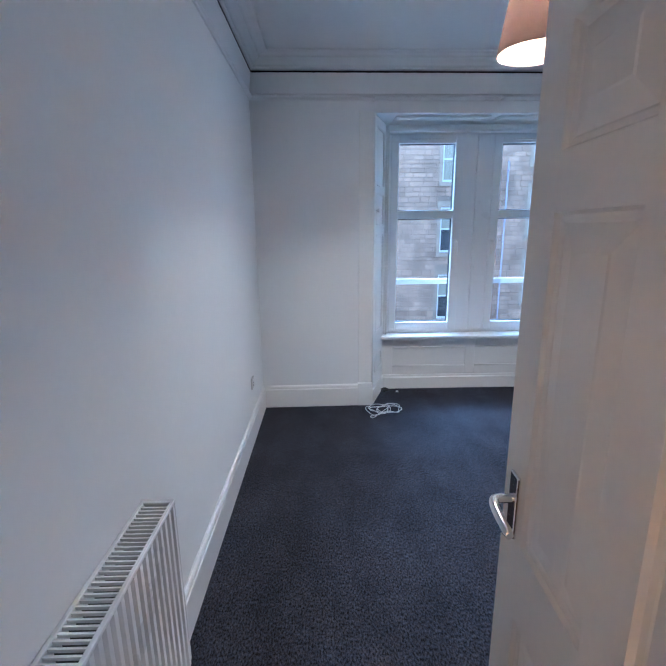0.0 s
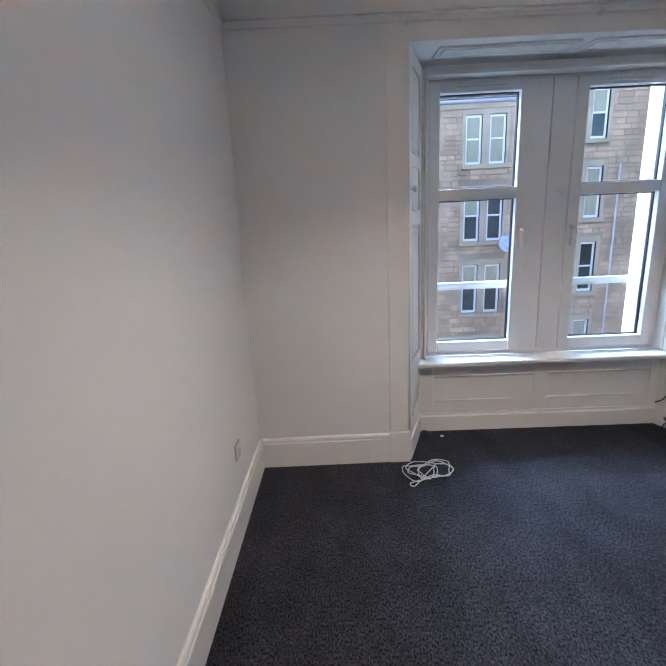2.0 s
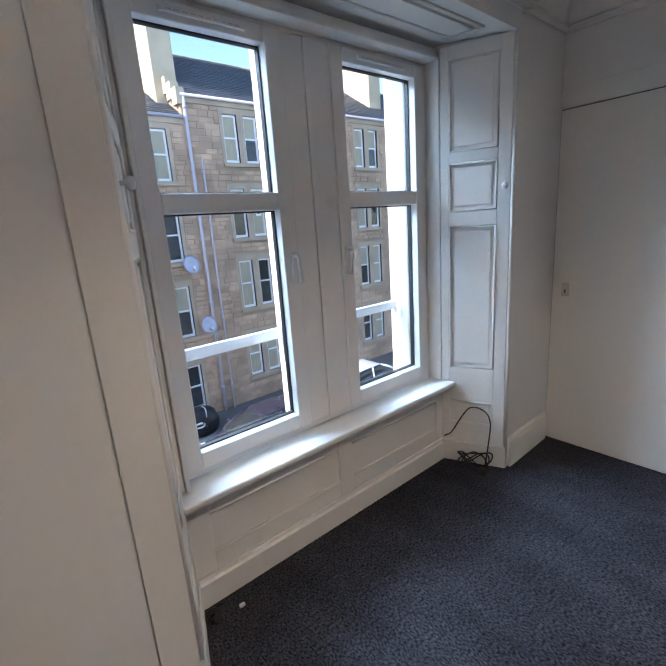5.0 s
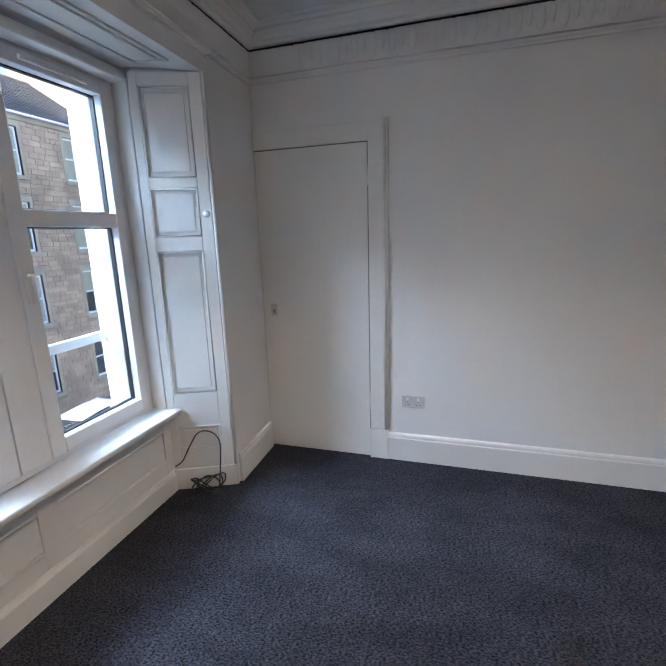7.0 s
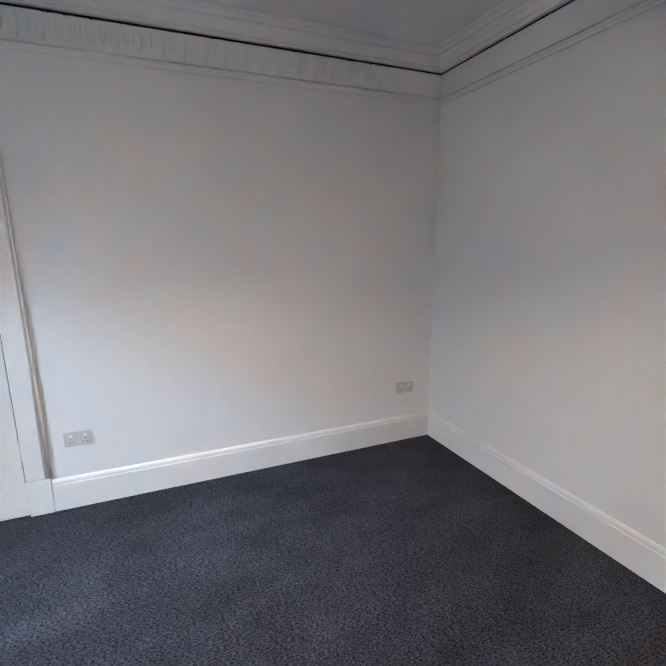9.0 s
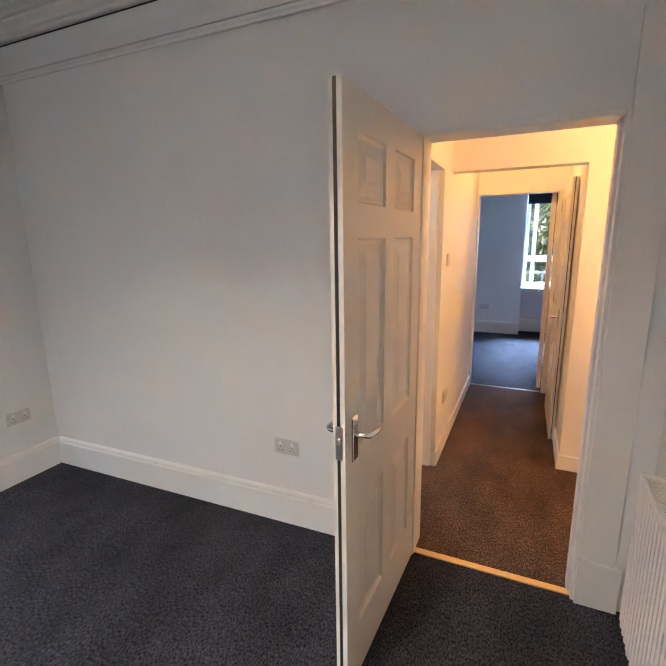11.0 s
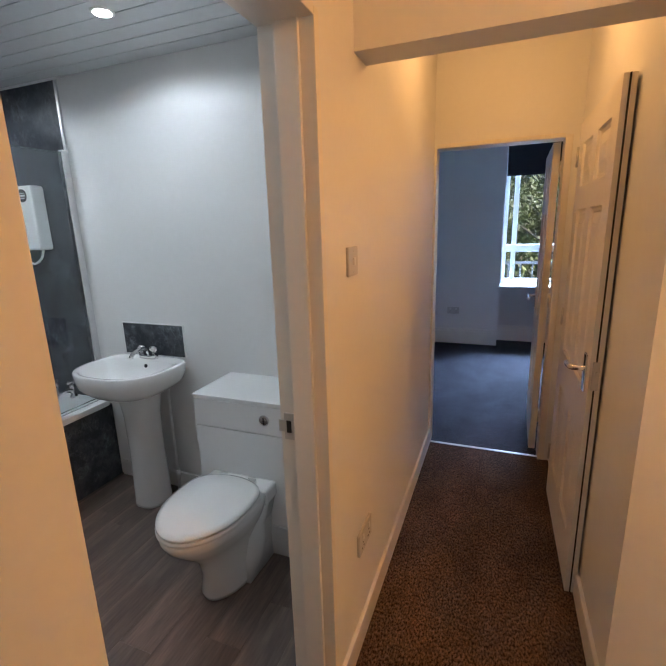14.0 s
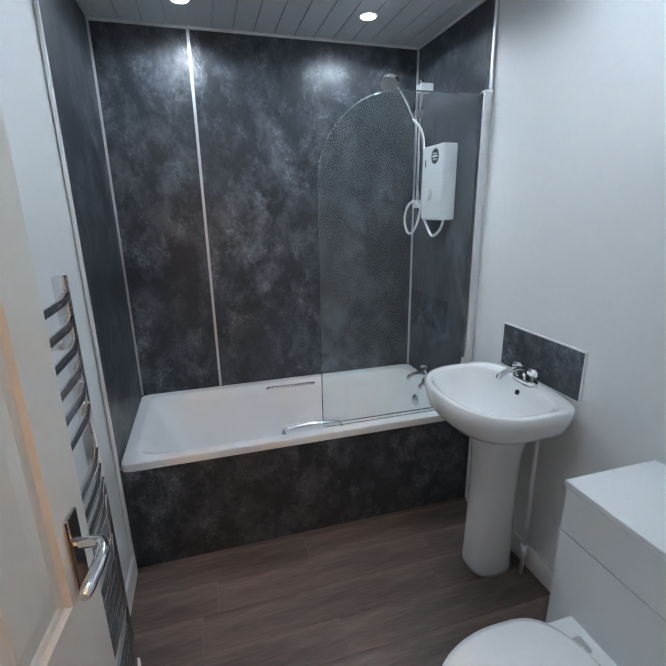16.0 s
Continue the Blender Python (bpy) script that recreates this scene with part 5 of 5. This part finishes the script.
part("rear_skirt", loft([[(tx - w, yb, z), (tx - w * 0.94, yb + d, z), (tx + w * 0.94, yb + d, z), (tx + w, yb, z)]
                         for w, d, z in ((0.128, 0.20, 0.0), (0.124, 0.19, 0.10), (0.130, 0.16, 0.22), (0.150, 0.125, 0.30), (0.166, 0.11, 0.345))]), CERAMIC, tl)
part("back_shelf", rounded(boxes((tx - 0.17, tx + 0.17, yb, yb + 0.10, 0.33, 0.40)), 0.012, 3), CERAMIC, tl)
part("seat", loft([egg(0.176, yb + 0.075, yf, 0.396), egg(0.184, yb + 0.07, yf + 0.006, 0.402), egg(0.184, yb + 0.07, yf + 0.006, 0.412), egg(0.178, yb + 0.075, yf, 0.417)]), PLASTIC, tl)
part("lid", loft([egg(0.176, yb + 0.075, yf - 0.002, 0.419), egg(0.182, yb + 0.07, yf + 0.004, 0.424), egg(0.180, yb + 0.072, yf + 0.002, 0.434), egg(0.160, yb + 0.09, yf - 0.02, 0.442), egg(0.08, yb + 0.16, yf - 0.12, 0.446)]), CERAMIC, tl)
for x in (tx - 0.075, tx + 0.075):
    part("hinge", rounded(boxes((x - 0.022, x + 0.022, yb + 0.05, yb + 0.085, 0.40, 0.425)), 0.006), CHROME, tl)
    scw = lathe([(0.008, 0), (0.006, 0.004)], sides=12)
    sx = 1 if x > tx else -1
    part("fixing_cap", moved(scw, Matrix.Translation((tx + sx * 0.104, -0.27, 0.06)) @ Matrix.Rotation(radians(90 * sx), 4, "Y")), CHROME, tl)

# towel rail on the wall behind the door
tr = thing("towel_radiator", (2.35, BY1, 0.7), "chrome ladder towel radiator on the wall", "towel radiator")
TR0, TR1, TY = 2.16, 2.60, BY1 - 0.075
for x in (TR0, TR1):
    part("upright", rounded(boxes((x - 0.016, x + 0.016, TY - 0.012, TY + 0.018, 0.10, 1.36)), 0.006, 3), CHROME, tr)
    part("wall_stay", tube([(x, TY, 1.18), (x, BY1, 1.18)], 0.010, 10), CHROME, tr)
for z in [1.31, 1.25, 1.19, 1.13, 1.07, 1.01] + [0.88, 0.83, 0.78, 0.73] + [0.60, 0.555, 0.51, 0.465, 0.42] + [0.32, 0.285, 0.25, 0.215, 0.18, 0.145]:
    part("bar", tube([(TR0, TY - 0.004, z), (TR0 + 0.1, TY - 0.022, z), (TR1 - 0.1, TY - 0.022, z), (TR1, TY - 0.004, z)], 0.0105, 10), CHROME, tr)
part("valve", lathe([(0.02, 0), (0.02, 0.05), (0.014, 0.055)], (TR1, TY, 0.045), 16), PLASTIC, tr)
part("pipe", tube([(TR1, TY, 0), (TR1, TY, 0.05)], 0.008, 8), CHROME, tr)
panel_door("door_3", "open cream six-panel bathroom door with a chrome lever", 0.73, 1.95, (BX0 + 0.012, DOORW[1] - 0.05, 0.008), -6)

# recessed downlights
for x, y in ((3.52, -0.335), (3.55, 0.47), (2.35, -0.335), (2.35, 0.47)):
    d = thing("downlight", (x, y, BZ), "round recessed white downlight, switched on", "downlight", "bathroom downlights")
    part("bezel", lathe([(0.044, 0.0), (0.044, -0.004), (0.034, -0.006), (0.033, -0.001)], (x, y, BZ), 24), PLASTIC, d)
    part("lens", lathe([(0.031, -0.0065), (0.030, -0.008)], (x, y, BZ), 20), SPOT_GLOW, d)
    lamp("downlight_lamp", "SPOT", (x, y, BZ - 0.014), 4.2, (0.86, 0.94, 1.0), 0.03, (x, y, 0), 164)

# the hall and the bathroom lie as one block beside the bedroom
hall_set |= set(bpy.data.objects) - before_hall
for ob in hall_set:
    if ob.parent is None:
        ob.location += Vector((0.048, 0.012, 0))


# ---- the street ----
GZ = -5.75                      # street level below the bedroom floor
YF = 19.5                       # face of the houses across the street
solid("ground", boxes((-400, 400, -400, 600, GZ - 0.3, GZ - 0.02)), GRASS, "open ground around the houses", "ground")
solid("road", boxes((-60, 90, 7.6, 16.9, GZ - 0.1, GZ)), ASPHALT, "dark asphalt street", "road")
solid("pavement", boxes((-60, 90, 16.9, YF, GZ - 0.1, GZ + 0.12), (-60, 90, 5.42, 7.6, GZ - 0.1, GZ + 0.12)), PAVING, "stone pavement along the houses", "pavement")


def far_window(parent, x0, x1, z0, z1, look_in):
    """Sash window set back in a dressed surround, with frame, bars, pane and a sill."""
    w = part("window", boxes((x0 - 0.138, x0, YF - 0.02, YF + 0.16, z0 - 0.02, z1 + 0.02), (x1, x1 + 0.138, YF - 0.02, YF + 0.16, z0 - 0.02, z1 + 0.02),
                             (x0 - 0.138, x1 + 0.138, YF - 0.02, YF + 0.16, z1 + 0.02, z1 + 0.22), (x0, x1, YF + 0.1, YF + 0.16, z0, z0 + 0.01)), DRESSED, parent)
    zm = z0 + (z1 - z0) * 0.52
    f = 0.075
    part("frame", boxes((x0, x0 + f, YF + 0.09, YF + 0.15, z0, z1), (x1 - f, x1, YF + 0.09, YF + 0.15, z0, z1), (x0 + f, x1 - f, YF + 0.09, YF + 0.15, z0, z0 + f + 0.02),
                        (x0 + f, x1 - f, YF + 0.09, YF + 0.15, z1 - f, z1), (x0 + f, x1 - f, YF + 0.08, YF + 0.15, zm - 0.03, zm + 0.03)), UPVC, w)
    part("pane", boxes((x0 + f, x1 - f, YF + 0.12, YF + 0.126, z0 + f, z1 - f)), WINDARK, w)
    part("sill", boxes((x0 - 0.138, x1 + 0.138, YF - 0.10, YF + 0.1, z0 - 0.16, z0 - 0.02)), DRESSED, w)
    if look_in == "curtain":
        bm = bmesh.new()
        k, n = 0, 8
        for i in range(n):
            a = x0 + f + (x1 - x0 - 2 * f) * i / n
            b = x0 + f + (x1 - x0 - 2 * f) * (i + 1) / n
            box(bm, a, b, YF + 0.113 + 0.003 * (i % 2), YF + 0.119, z0 + f + 0.02, z1 - f)
        part("curtain", bm, CURTAIN, w, "pale net curtain")
    elif look_in == "blind":
        part("blind", boxes((x0 + f, x1 - f, YF + 0.113, YF + 0.119, zm, z1 - f)), CURTAIN, w, "pale half-drawn blind")


def stone_face(parent, x0, x1, z0, z1, holes, seed, course=0.21, rough=0.5):
    """Coursed stone blocks standing proud of the mortar, left out round the windows."""
    rnd = random.Random(seed)
    verts, faces = [], []
    z = z0
    while z < z1 - 0.04:
        h = min(course * rnd.uniform(0.7, 1.2), z1 - z)
        x = x0
        while x < x1 - 0.03:
            w = min(rnd.uniform(0.2, 0.62), x1 - x)
            a, b, c, d = x + 0.008, x + w - 0.008, z + 0.008, z + h - 0.008
            for hx0, hx1, hz0, hz1 in holes:
                if a < hx1 and b > hx0 and c < hz1 and d > hz0:
                    if a < hx0 - 0.05:
                        b = hx0
                    elif b > hx1 + 0.05:
                        a = hx1
                    else:
                        b = a
            if b - a > 0.04:
                p, e, i = rnd.uniform(0.008, 0.03) * rough * 2, 0.012, len(verts)
                verts += [(a, YF, c), (b, YF, c), (b, YF, d), (a, YF, d), (a + e, YF - p, c + e), (b - e, YF - p, c + e), (b - e, YF - p, d - e), (a + e, YF - p, d - e)]
                faces += [(i + 4, i + 5, i + 6, i + 7), (i, i + 1, i + 5, i + 4), (i + 1, i + 2, i + 6, i + 5), (i + 2, i + 3, i + 7, i + 6), (i + 3, i, i + 4, i + 7)]
            x += w
        z += h
    me = bpy.data.meshes.new("stone_blocks")
    me.from_pydata(verts, [], faces)
    me.materials.append(STONE)
    ob = new("stone_blocks", me)
    ob.parent = parent
    ob.matrix_parent_inverse = Matrix.Translation(-parent.location)
    tagged(ob, "coursed brown sandstone blocks", kind="stuff")


def slates(parent, x0, x1, z0, z1, y0, y1, seed):
    """Roof slope of overlapping slates."""
    rnd = random.Random(seed)
    verts, faces = [], []
    rows = int(math.hypot(z1 - z0, y1 - y0) / 0.22)
    for r in range(rows):
        t0, t1 = r / rows, (r + 1.25) / rows
        x = x0 - (0.14 if r % 2 else 0)
        while x < x1:
            a, b = max(x + 0.004, x0), min(x + 0.276, x1)
            if b - a > 0.02:
                i, l = len(verts), 0.02 + rnd.uniform(0, 0.012)
                for xx, t, up in ((a, t0, l), (b, t0, l), (b, t1, 0.005), (a, t1, 0.005)):
                    verts.append((xx, y0 + (y1 - y0) * t - up * 0.6, z0 + (z1 - z0) * t + up))
                for xx in (a, b):
                    verts.append((xx, y0 + (y1 - y0) * t0, z0 + (z1 - z0) * t0))
                faces += [(i, i + 1, i + 2, i + 3), (i + 4, i + 5, i + 1, i)]
            x += 0.28
    me = bpy.data.meshes.new("roof_slates")
    me.from_pydata(verts, [], faces)
    me.materials.append(ROOFSLATE)
    ob = new("roof_slates", me)
    ob.parent = parent
    ob.matrix_parent_inverse = Matrix.Translation(-parent.location)
    tagged(ob, "overlapping dark roof slates", kind="stuff")


FLOORS = ((4.13, 5.85), (1.29, 3.15), (-1.58, 0.36), (-4.55, -2.75))
def tenement(label, x0, x1, eave, pairs, shift, seed, ridge=2.6):
    rnd = random.Random(seed)
    t = thing("tenement_house", ((x0 + x1) / 2, YF, GZ), label, "house")
    holes = []
    for c in pairs:
        for z0, z1 in FLOORS:
            for s in (-0.445, 0.445):
                holes.append((c + s - 0.305, c + s + 0.305, z0 + shift, z1 + shift))
    # wall behind the stones, with the window openings left free
    xs = sorted({x0, x1, *[h[0] for h in holes], *[h[1] for h in holes]})
    bm = bmesh.new()
    for a, b in zip(xs, xs[1:]):
        col = sorted([(h[2], h[3]) for h in holes if h[0] < (a + b) / 2 < h[1]])
        z = GZ
        for h0, h1 in col:
            box(bm, a, b, YF, YF + 0.3, z, h0)
            z = h1
        box(bm, a, b, YF, YF + 0.3, z, eave)
    box(bm, x0, x1, YF + 0.32, YF + 8, GZ, eave)
    part("wall", bm, MORTAR, t)
    for h in holes:
        far_window(t, *h, rnd.choice(("curtain", "blind", "curtain", "blind", "dark")))
    stone_face(t, x0, x1, GZ + 0.12, eave - 0.2, [(h[0] - 0.14, h[1] + 0.14, h[2] - 0.16, h[3] + 0.22) for h in holes], seed)
    part("cornice_band", boxes((x0, x1, YF - 0.06, YF + 0.1, eave - 0.2, eave)), DRESSED, t)
    part("gutter", tube([(x0, YF - 0.13, eave + 0.03), (x1, YF - 0.13, eave + 0.03)], 0.06, 8), PIPE, t)
    part("roof", prism([(YF - 0.12, eave), (YF + 4.2, eave + ridge), (YF + 8.2, eave)], "x", x0, x1), ROOFSLATE, t)
    slates(t, x0, x1, eave + 0.02, eave + ridge + 0.02, YF - 0.14, YF + 4.2, seed + 1)
    part("ridge", tube([(x0, YF + 4.2, eave + ridge + 0.04), (x1, YF + 4.2, eave + ridge + 0.04)], 0.07, 8), DRESSED, t)
    return t


def chimney(x, w, y0, y1, z0, z1, pots, label):
    c = thing("chimney_stack", (x, (y0 + y1) / 2, z0), label, "chimney")
    part("stack", rounded(boxes((x - w / 2, x + w / 2, y0, y1, z0, z1)), 0.02), CHIMNEY, c)
    part("cope", rounded(boxes((x - w / 2 - 0.07, x + w / 2 + 0.07, y0 - 0.07, y1 + 0.07, z1, z1 + 0.14)), 0.02), CHIMNEY, c)
    for i in range(pots):
        y = y0 + (y1 - y0) * (i + 0.5) / pots
        part("pot", lathe([(0.13, 0), (0.11, 0.1), (0.10, 0.5), (0.13, 0.52), (0.12, 0.6)], (x, y, z1 + 0.14), 12), CLAY, c)


left = tenement("brown sandstone tenement with paired sash windows", -16, 7.9, 5.55, (-12.2, -7.6, -2.6, 2.75, 6.5), -0.70, 3, 2.5)
right = tenement("brown sandstone tenement with a slate roof and paired windows", 7.9, 34, 6.28, (10.2, 13.55, 17.0, 22.0, 27), 0.0, 7, 2.75)
far_house = tenement("brown sandstone tenement farther along the street", 34, 66, 6.0, (37, 42, 47, 52, 57), -0.2, 11, 2.6)
chimney(7.9, 0.85, YF + 1.0, YF + 5.4, 5.5, 11.6, 6, "tall sunlit rendered chimney stack with clay pots")
chimney(19.2, 0.85, YF + 1.4, YF + 5.4, 6.0, 11.2, 5, "rendered chimney stack with clay pots")
chimney(34.0, 0.85, YF + 1.2, YF + 5.4, 6.0, 11.2, 5, "rendered chimney stack with clay pots")
for i in range(6):
    part("skew_stone", boxes((7.76, 8.06, YF - 0.12 + i * 0.42, YF + 0.32 + i * 0.42, 6.0 + i * 0.27, 6.55 + i * 0.27)), CHIMNEY, right, "sunlit gable skew stone")


def drainpipe(x, z1, r=0.055, foot=GZ + 0.1, parent=None, y=YF - 0.12):
    p = part("drainpipe", tube([(x, y, foot), (x, y, z1)], r, 8), PIPE, parent)
    for k in range(4):
        z = foot + 1 + k * (z1 - foot - 1.4) / 3
        part("collar", tube([(x, y, z), (x, y, z + 0.12)], r * 1.35, 8), PIPE, p)
drainpipe(8.0, 6.25, 0.06, parent=right)
drainpipe(8.4, 4.2, 0.035, parent=right)
drainpipe(11.5, 3.2, 0.035, parent=right)
drainpipe(19.0, 6.2, 0.05, parent=right)


def dish(x, z, parent):
    d = thing("satellite_dish", (x, YF, z), "grey satellite dish on the house wall", "satellite dish", "satellite dishes")
    bm = lathe([(0.02, 0.0), (0.12, 0.012), (0.26, 0.03), (0.36, 0.055), (0.365, 0.057), (0.25, 0.036), (0.02, 0.006)], sides=24)
    part("reflector", moved(bm, Matrix.Translation((x, YF - 0.38, z)) @ Matrix.Rotation(radians(72), 4, "X") @ Matrix.Rotation(radians(15), 4, "Y")), PIPE, d)
    part("arm", tube([(x, YF - 0.36, z - 0.05), (x, YF - 0.62, z - 0.2), (x, YF - 0.72, z - 0.08)], 0.018, 6), STEEL, d)
    part("receiver", tube([(x, YF - 0.72, z - 0.10), (x, YF - 0.66, z - 0.04)], 0.04, 8), PLASTIC, d)
    part("mount", tube([(x, YF + 0.0, z), (x, YF - 0.36, z)], 0.022, 6), STEEL, d)
dish(7.3, 0.45, left)
dish(7.65, -1.9, left)
dish(18.3, 2.3, right)
sg = thing("letting_sign", (10.645, YF + 0.07, 2.3), "white and blue paper notice in a house window", "sign")
part("board", boxes((10.525, 10.765, YF + 0.07, YF + 0.075, 2.1, 2.5)), PLASTIC, sg)
part("print", boxes((10.555, 10.735, YF + 0.066, YF + 0.07, 2.32, 2.44), (10.575, 10.715, YF + 0.066, YF + 0.07, 2.18, 2.22)), CARGREY, sg)


def car(label, m, paint, length=4.1, width=1.72, height=1.46):
    """Parked hatchback, nose towards +x."""
    c = tagged(new("parked_car"), label, "car", "parked cars")
    def put(nm, bm, mat, parent=c, lab=""):
        o = new(nm, mesh_of(nm, bm, mat))
        o.parent = parent
        return tagged(o, lab)
    L, Wd = length / 2, width / 2
    def section(x, zlo, zhi, w, n=16, pw=4.0):
        return [(x, w * math.copysign(abs(math.cos(a)) ** (2 / pw), math.cos(a)), (zlo + zhi) / 2 + (zhi - zlo) / 2 * math.copysign(abs(math.sin(a)) ** (2 / pw), math.sin(a)))
                for a in (2 * math.pi * k / n for k in range(n))]
    body = [(-L, 0.42, 0.72, 0.66), (-L + 0.06, 0.28, 0.92, 0.78), (-L + 0.35, 0.2, 0.97, 0.86), (-0.6, 0.18, 0.96, 0.86), (0.7, 0.18, 0.95, 0.86), (1.1, 0.18, 0.93, 0.86), (L - 0.45, 0.22, 0.82, 0.84),
            (L - 0.12, 0.28, 0.70, 0.74), (L, 0.36, 0.6, 0.58)]
    put("body", loft([section(x, a, b, w * width / 1.72) for x, a, b, w in body]), paint)
    cabin = [(-L + 0.18, 0.92, 1.02, 0.66), (-L + 0.55, 0.9, 1.36, 0.64), (-0.75, 0.9, height, 0.62), (0.2, 0.9, height - 0.02, 0.62), (0.75, 0.9, 1.18, 0.66), (1.2, 0.9, 0.95, 0.70)]
    put("windows", loft([section(x, a, b, w) for x, a, b, w in cabin]), WINDARK)
    put("roof", loft([section(x, a, b, w, pw=3) for x, a, b, w in ((-L + 0.5, 1.33, 1.37, 0.5), (-L + 0.65, 1.36, 1.43, 0.57), (-0.7, height - 0.05, height + 0.015, 0.58), (0.15, height - 0.06, height + 0.005, 0.57), (0.3, height - 0.1, height - 0.05, 0.5))]), paint)
    for s in (-1, 1):
        put("pillar", tube([(-0.35, s * 0.70, 0.93), (-0.35, s * 0.61, height - 0.03)], 0.035, 6), paint)
        put("pillar", tube([(1.12, s * 0.70, 0.95), (0.25, s * 0.58, height - 0.05)], 0.035, 6), paint)
        put("mirror", rounded(boxes((0.72, 0.86, *sorted((s * 0.82, s * 1.0)), 0.95, 1.08)), 0.03, 2), paint)
        put("headlight", rounded(boxes((L - 0.28, L - 0.05, *sorted((s * 0.42, s * 0.72)), 0.56, 0.68)), 0.03, 2), PLASTIC)
        put("tail_light", rounded(boxes((-L + 0.0, -L + 0.2, *sorted((s * 0.58, s * 0.78)), 0.66, 0.84)), 0.03, 2), CLAY)
        for x in (-L + 0.72, L - 0.78):
            tyre = tube([(x, s * 0.66, 0.31), (x, s * 0.86, 0.31)], 0.31, 20)
            w = put("wheel", tyre, RUBBER)
            put("rim", tube([(x, s * 0.80, 0.31), (x, s * 0.872, 0.31)], 0.19, 14), STEEL, w)
    c.matrix_world = m
    return c


car("white parked hatchback beside the far kerb", pose(13.3, 16.3, GZ, 0, 0, 2), CARWHITE)
car("dark violet parked car in the street below", pose(7.6, 15.6, GZ, 0, 0, 180), CARGREY)

# big black bag on the pavement
bag = thing("black_bag", (6.35, 18.2, GZ + 0.12), "large bulging black sack with a white printed oval on the pavement", "bag")
rnd = random.Random(2)
bx0, by0 = 6.35, 18.2
rings = []
for z, s in ((0, 0.92), (0.15, 1.0), (0.45, 1.02), (0.7, 0.92), (0.85, 0.7), (0.95, 0.32)):
    rings.append([(bx0 + 0.75 * s * math.cos(a) * (1 + 0.06 * math.sin(5 * a + z * 9)), by0 + 0.45 * s * math.sin(a) * (1 + 0.06 * math.cos(4 * a)), GZ + 0.12 + z * (1 + 0.08 * math.sin(3 * a))) for a in (2 * math.pi * k / 28 for k in range(28))])
part("sack", loft(rings), BAGBLACK, bag)
ol = lathe([(0.20, 0), (0.20, 0.006)], sides=24, squash=(1.0, 0.55))
part("printed_oval", moved(ol, Matrix.Translation((bx0 - 0.15, by0 - 0.475, GZ + 0.62)) @ Matrix.Rotation(radians(80), 4, "X")), PLASTIC, bag)
part("printed_bar", boxes((bx0 - 0.27, bx0 - 0.03, by0 - 0.488, by0 - 0.484, GZ + 0.58, GZ + 0.66)), RUBBER, bag)
part("strap", tube(arc_path([(bx0 + 0.1, by0 - 0.46, GZ + 0.5), (bx0 + 0.2, by0 - 0.3, GZ + 1.08), (bx0 + 0.2, by0 + 0.3, GZ + 1.05)], 6), 0.02, 6), CABLE_W, bag)

# trees and a fence behind the far room
def tree(x, y, h, seed):
    rnd = random.Random(seed)
    t = thing("tree", (x, y, GZ), "tree with thin yellow-green autumn leaves", "tree", "trees behind the house")
    bm = tube(arc_path([(x, y, GZ - 0.05), (x + 0.1, y, GZ + h * 0.3), (x - 0.05, y + 0.1, GZ + h * 0.6), (x + 0.1, y, GZ + h * 0.92)], 5), [0.2 - 0.011 * i for i in range(16)], 8)
    tips = []
    for i in range(22):
        z = GZ + h * rnd.uniform(0.3, 0.9)
        a, l = rnd.uniform(0, 6.28), h * rnd.uniform(0.15, 0.32)
        tip = Vector((x + l * math.cos(a), y + l * math.sin(a), z + l * rnd.uniform(0.2, 0.8)))
        tube([(x, y, z), Vector((x, y, z)).lerp(tip, 0.5) + Vector((0, 0, 0.1)), tip], [0.06, 0.035, 0.012], 5, bm=bm)
        tips.append((Vector((x, y, z)), tip))
    part("trunk", bm, BARK, t)
    verts, faces = [], []
    for a, b in tips:
        for k in range(210):
            c = a.lerp(b, rnd.uniform(0.35, 1.1)) + Vector((rnd.gauss(0, 0.35), rnd.gauss(0, 0.35), rnd.gauss(0, 0.3)))
            u = Vector((rnd.gauss(0, 1), rnd.gauss(0, 1), rnd.gauss(0, 1))).normalized()
            v = u.orthogonal().normalized()
            i = len(verts)
            verts += [c - u * 0.10, c + v * 0.05, c + u * 0.10, c - v * 0.05]
            faces.append((i, i + 1, i + 2, i + 3))
    me = bpy.data.meshes.new("crown")
    me.from_pydata(verts, [], faces)
    me.materials.append(LEAF)
    o = new("crown", me)
    o.parent = t
    o.matrix_parent_inverse = Matrix.Translation(-t.location)
    tagged(o, kind="stuff")


for x, y, h, s in ((-0.6, -15, 8.5, 1), (1.5, -18, 9.5, 2), (-3.2, -17, 9, 3), (0.2, -20, 11, 4), (-1.9, -21, 11.5, 5), (-0.9, -24, 12, 6), (2.8, -23, 11, 7)):
    tree(x, y, h, s)
fn = thing("railing", (0, -9.5, GZ), "dark metal railing behind the house", "fence")
part("rail", boxes((-6, 5, -9.52, -9.48, 0.62, 0.68), (-6, 5, -9.52, -9.48, -0.5, -0.44)), FIN, fn)
for i in range(44):
    part("post", boxes((-6 + i * 0.25, -5.965 + i * 0.25, -9.515, -9.485, GZ, 0.62)), FIN, fn)
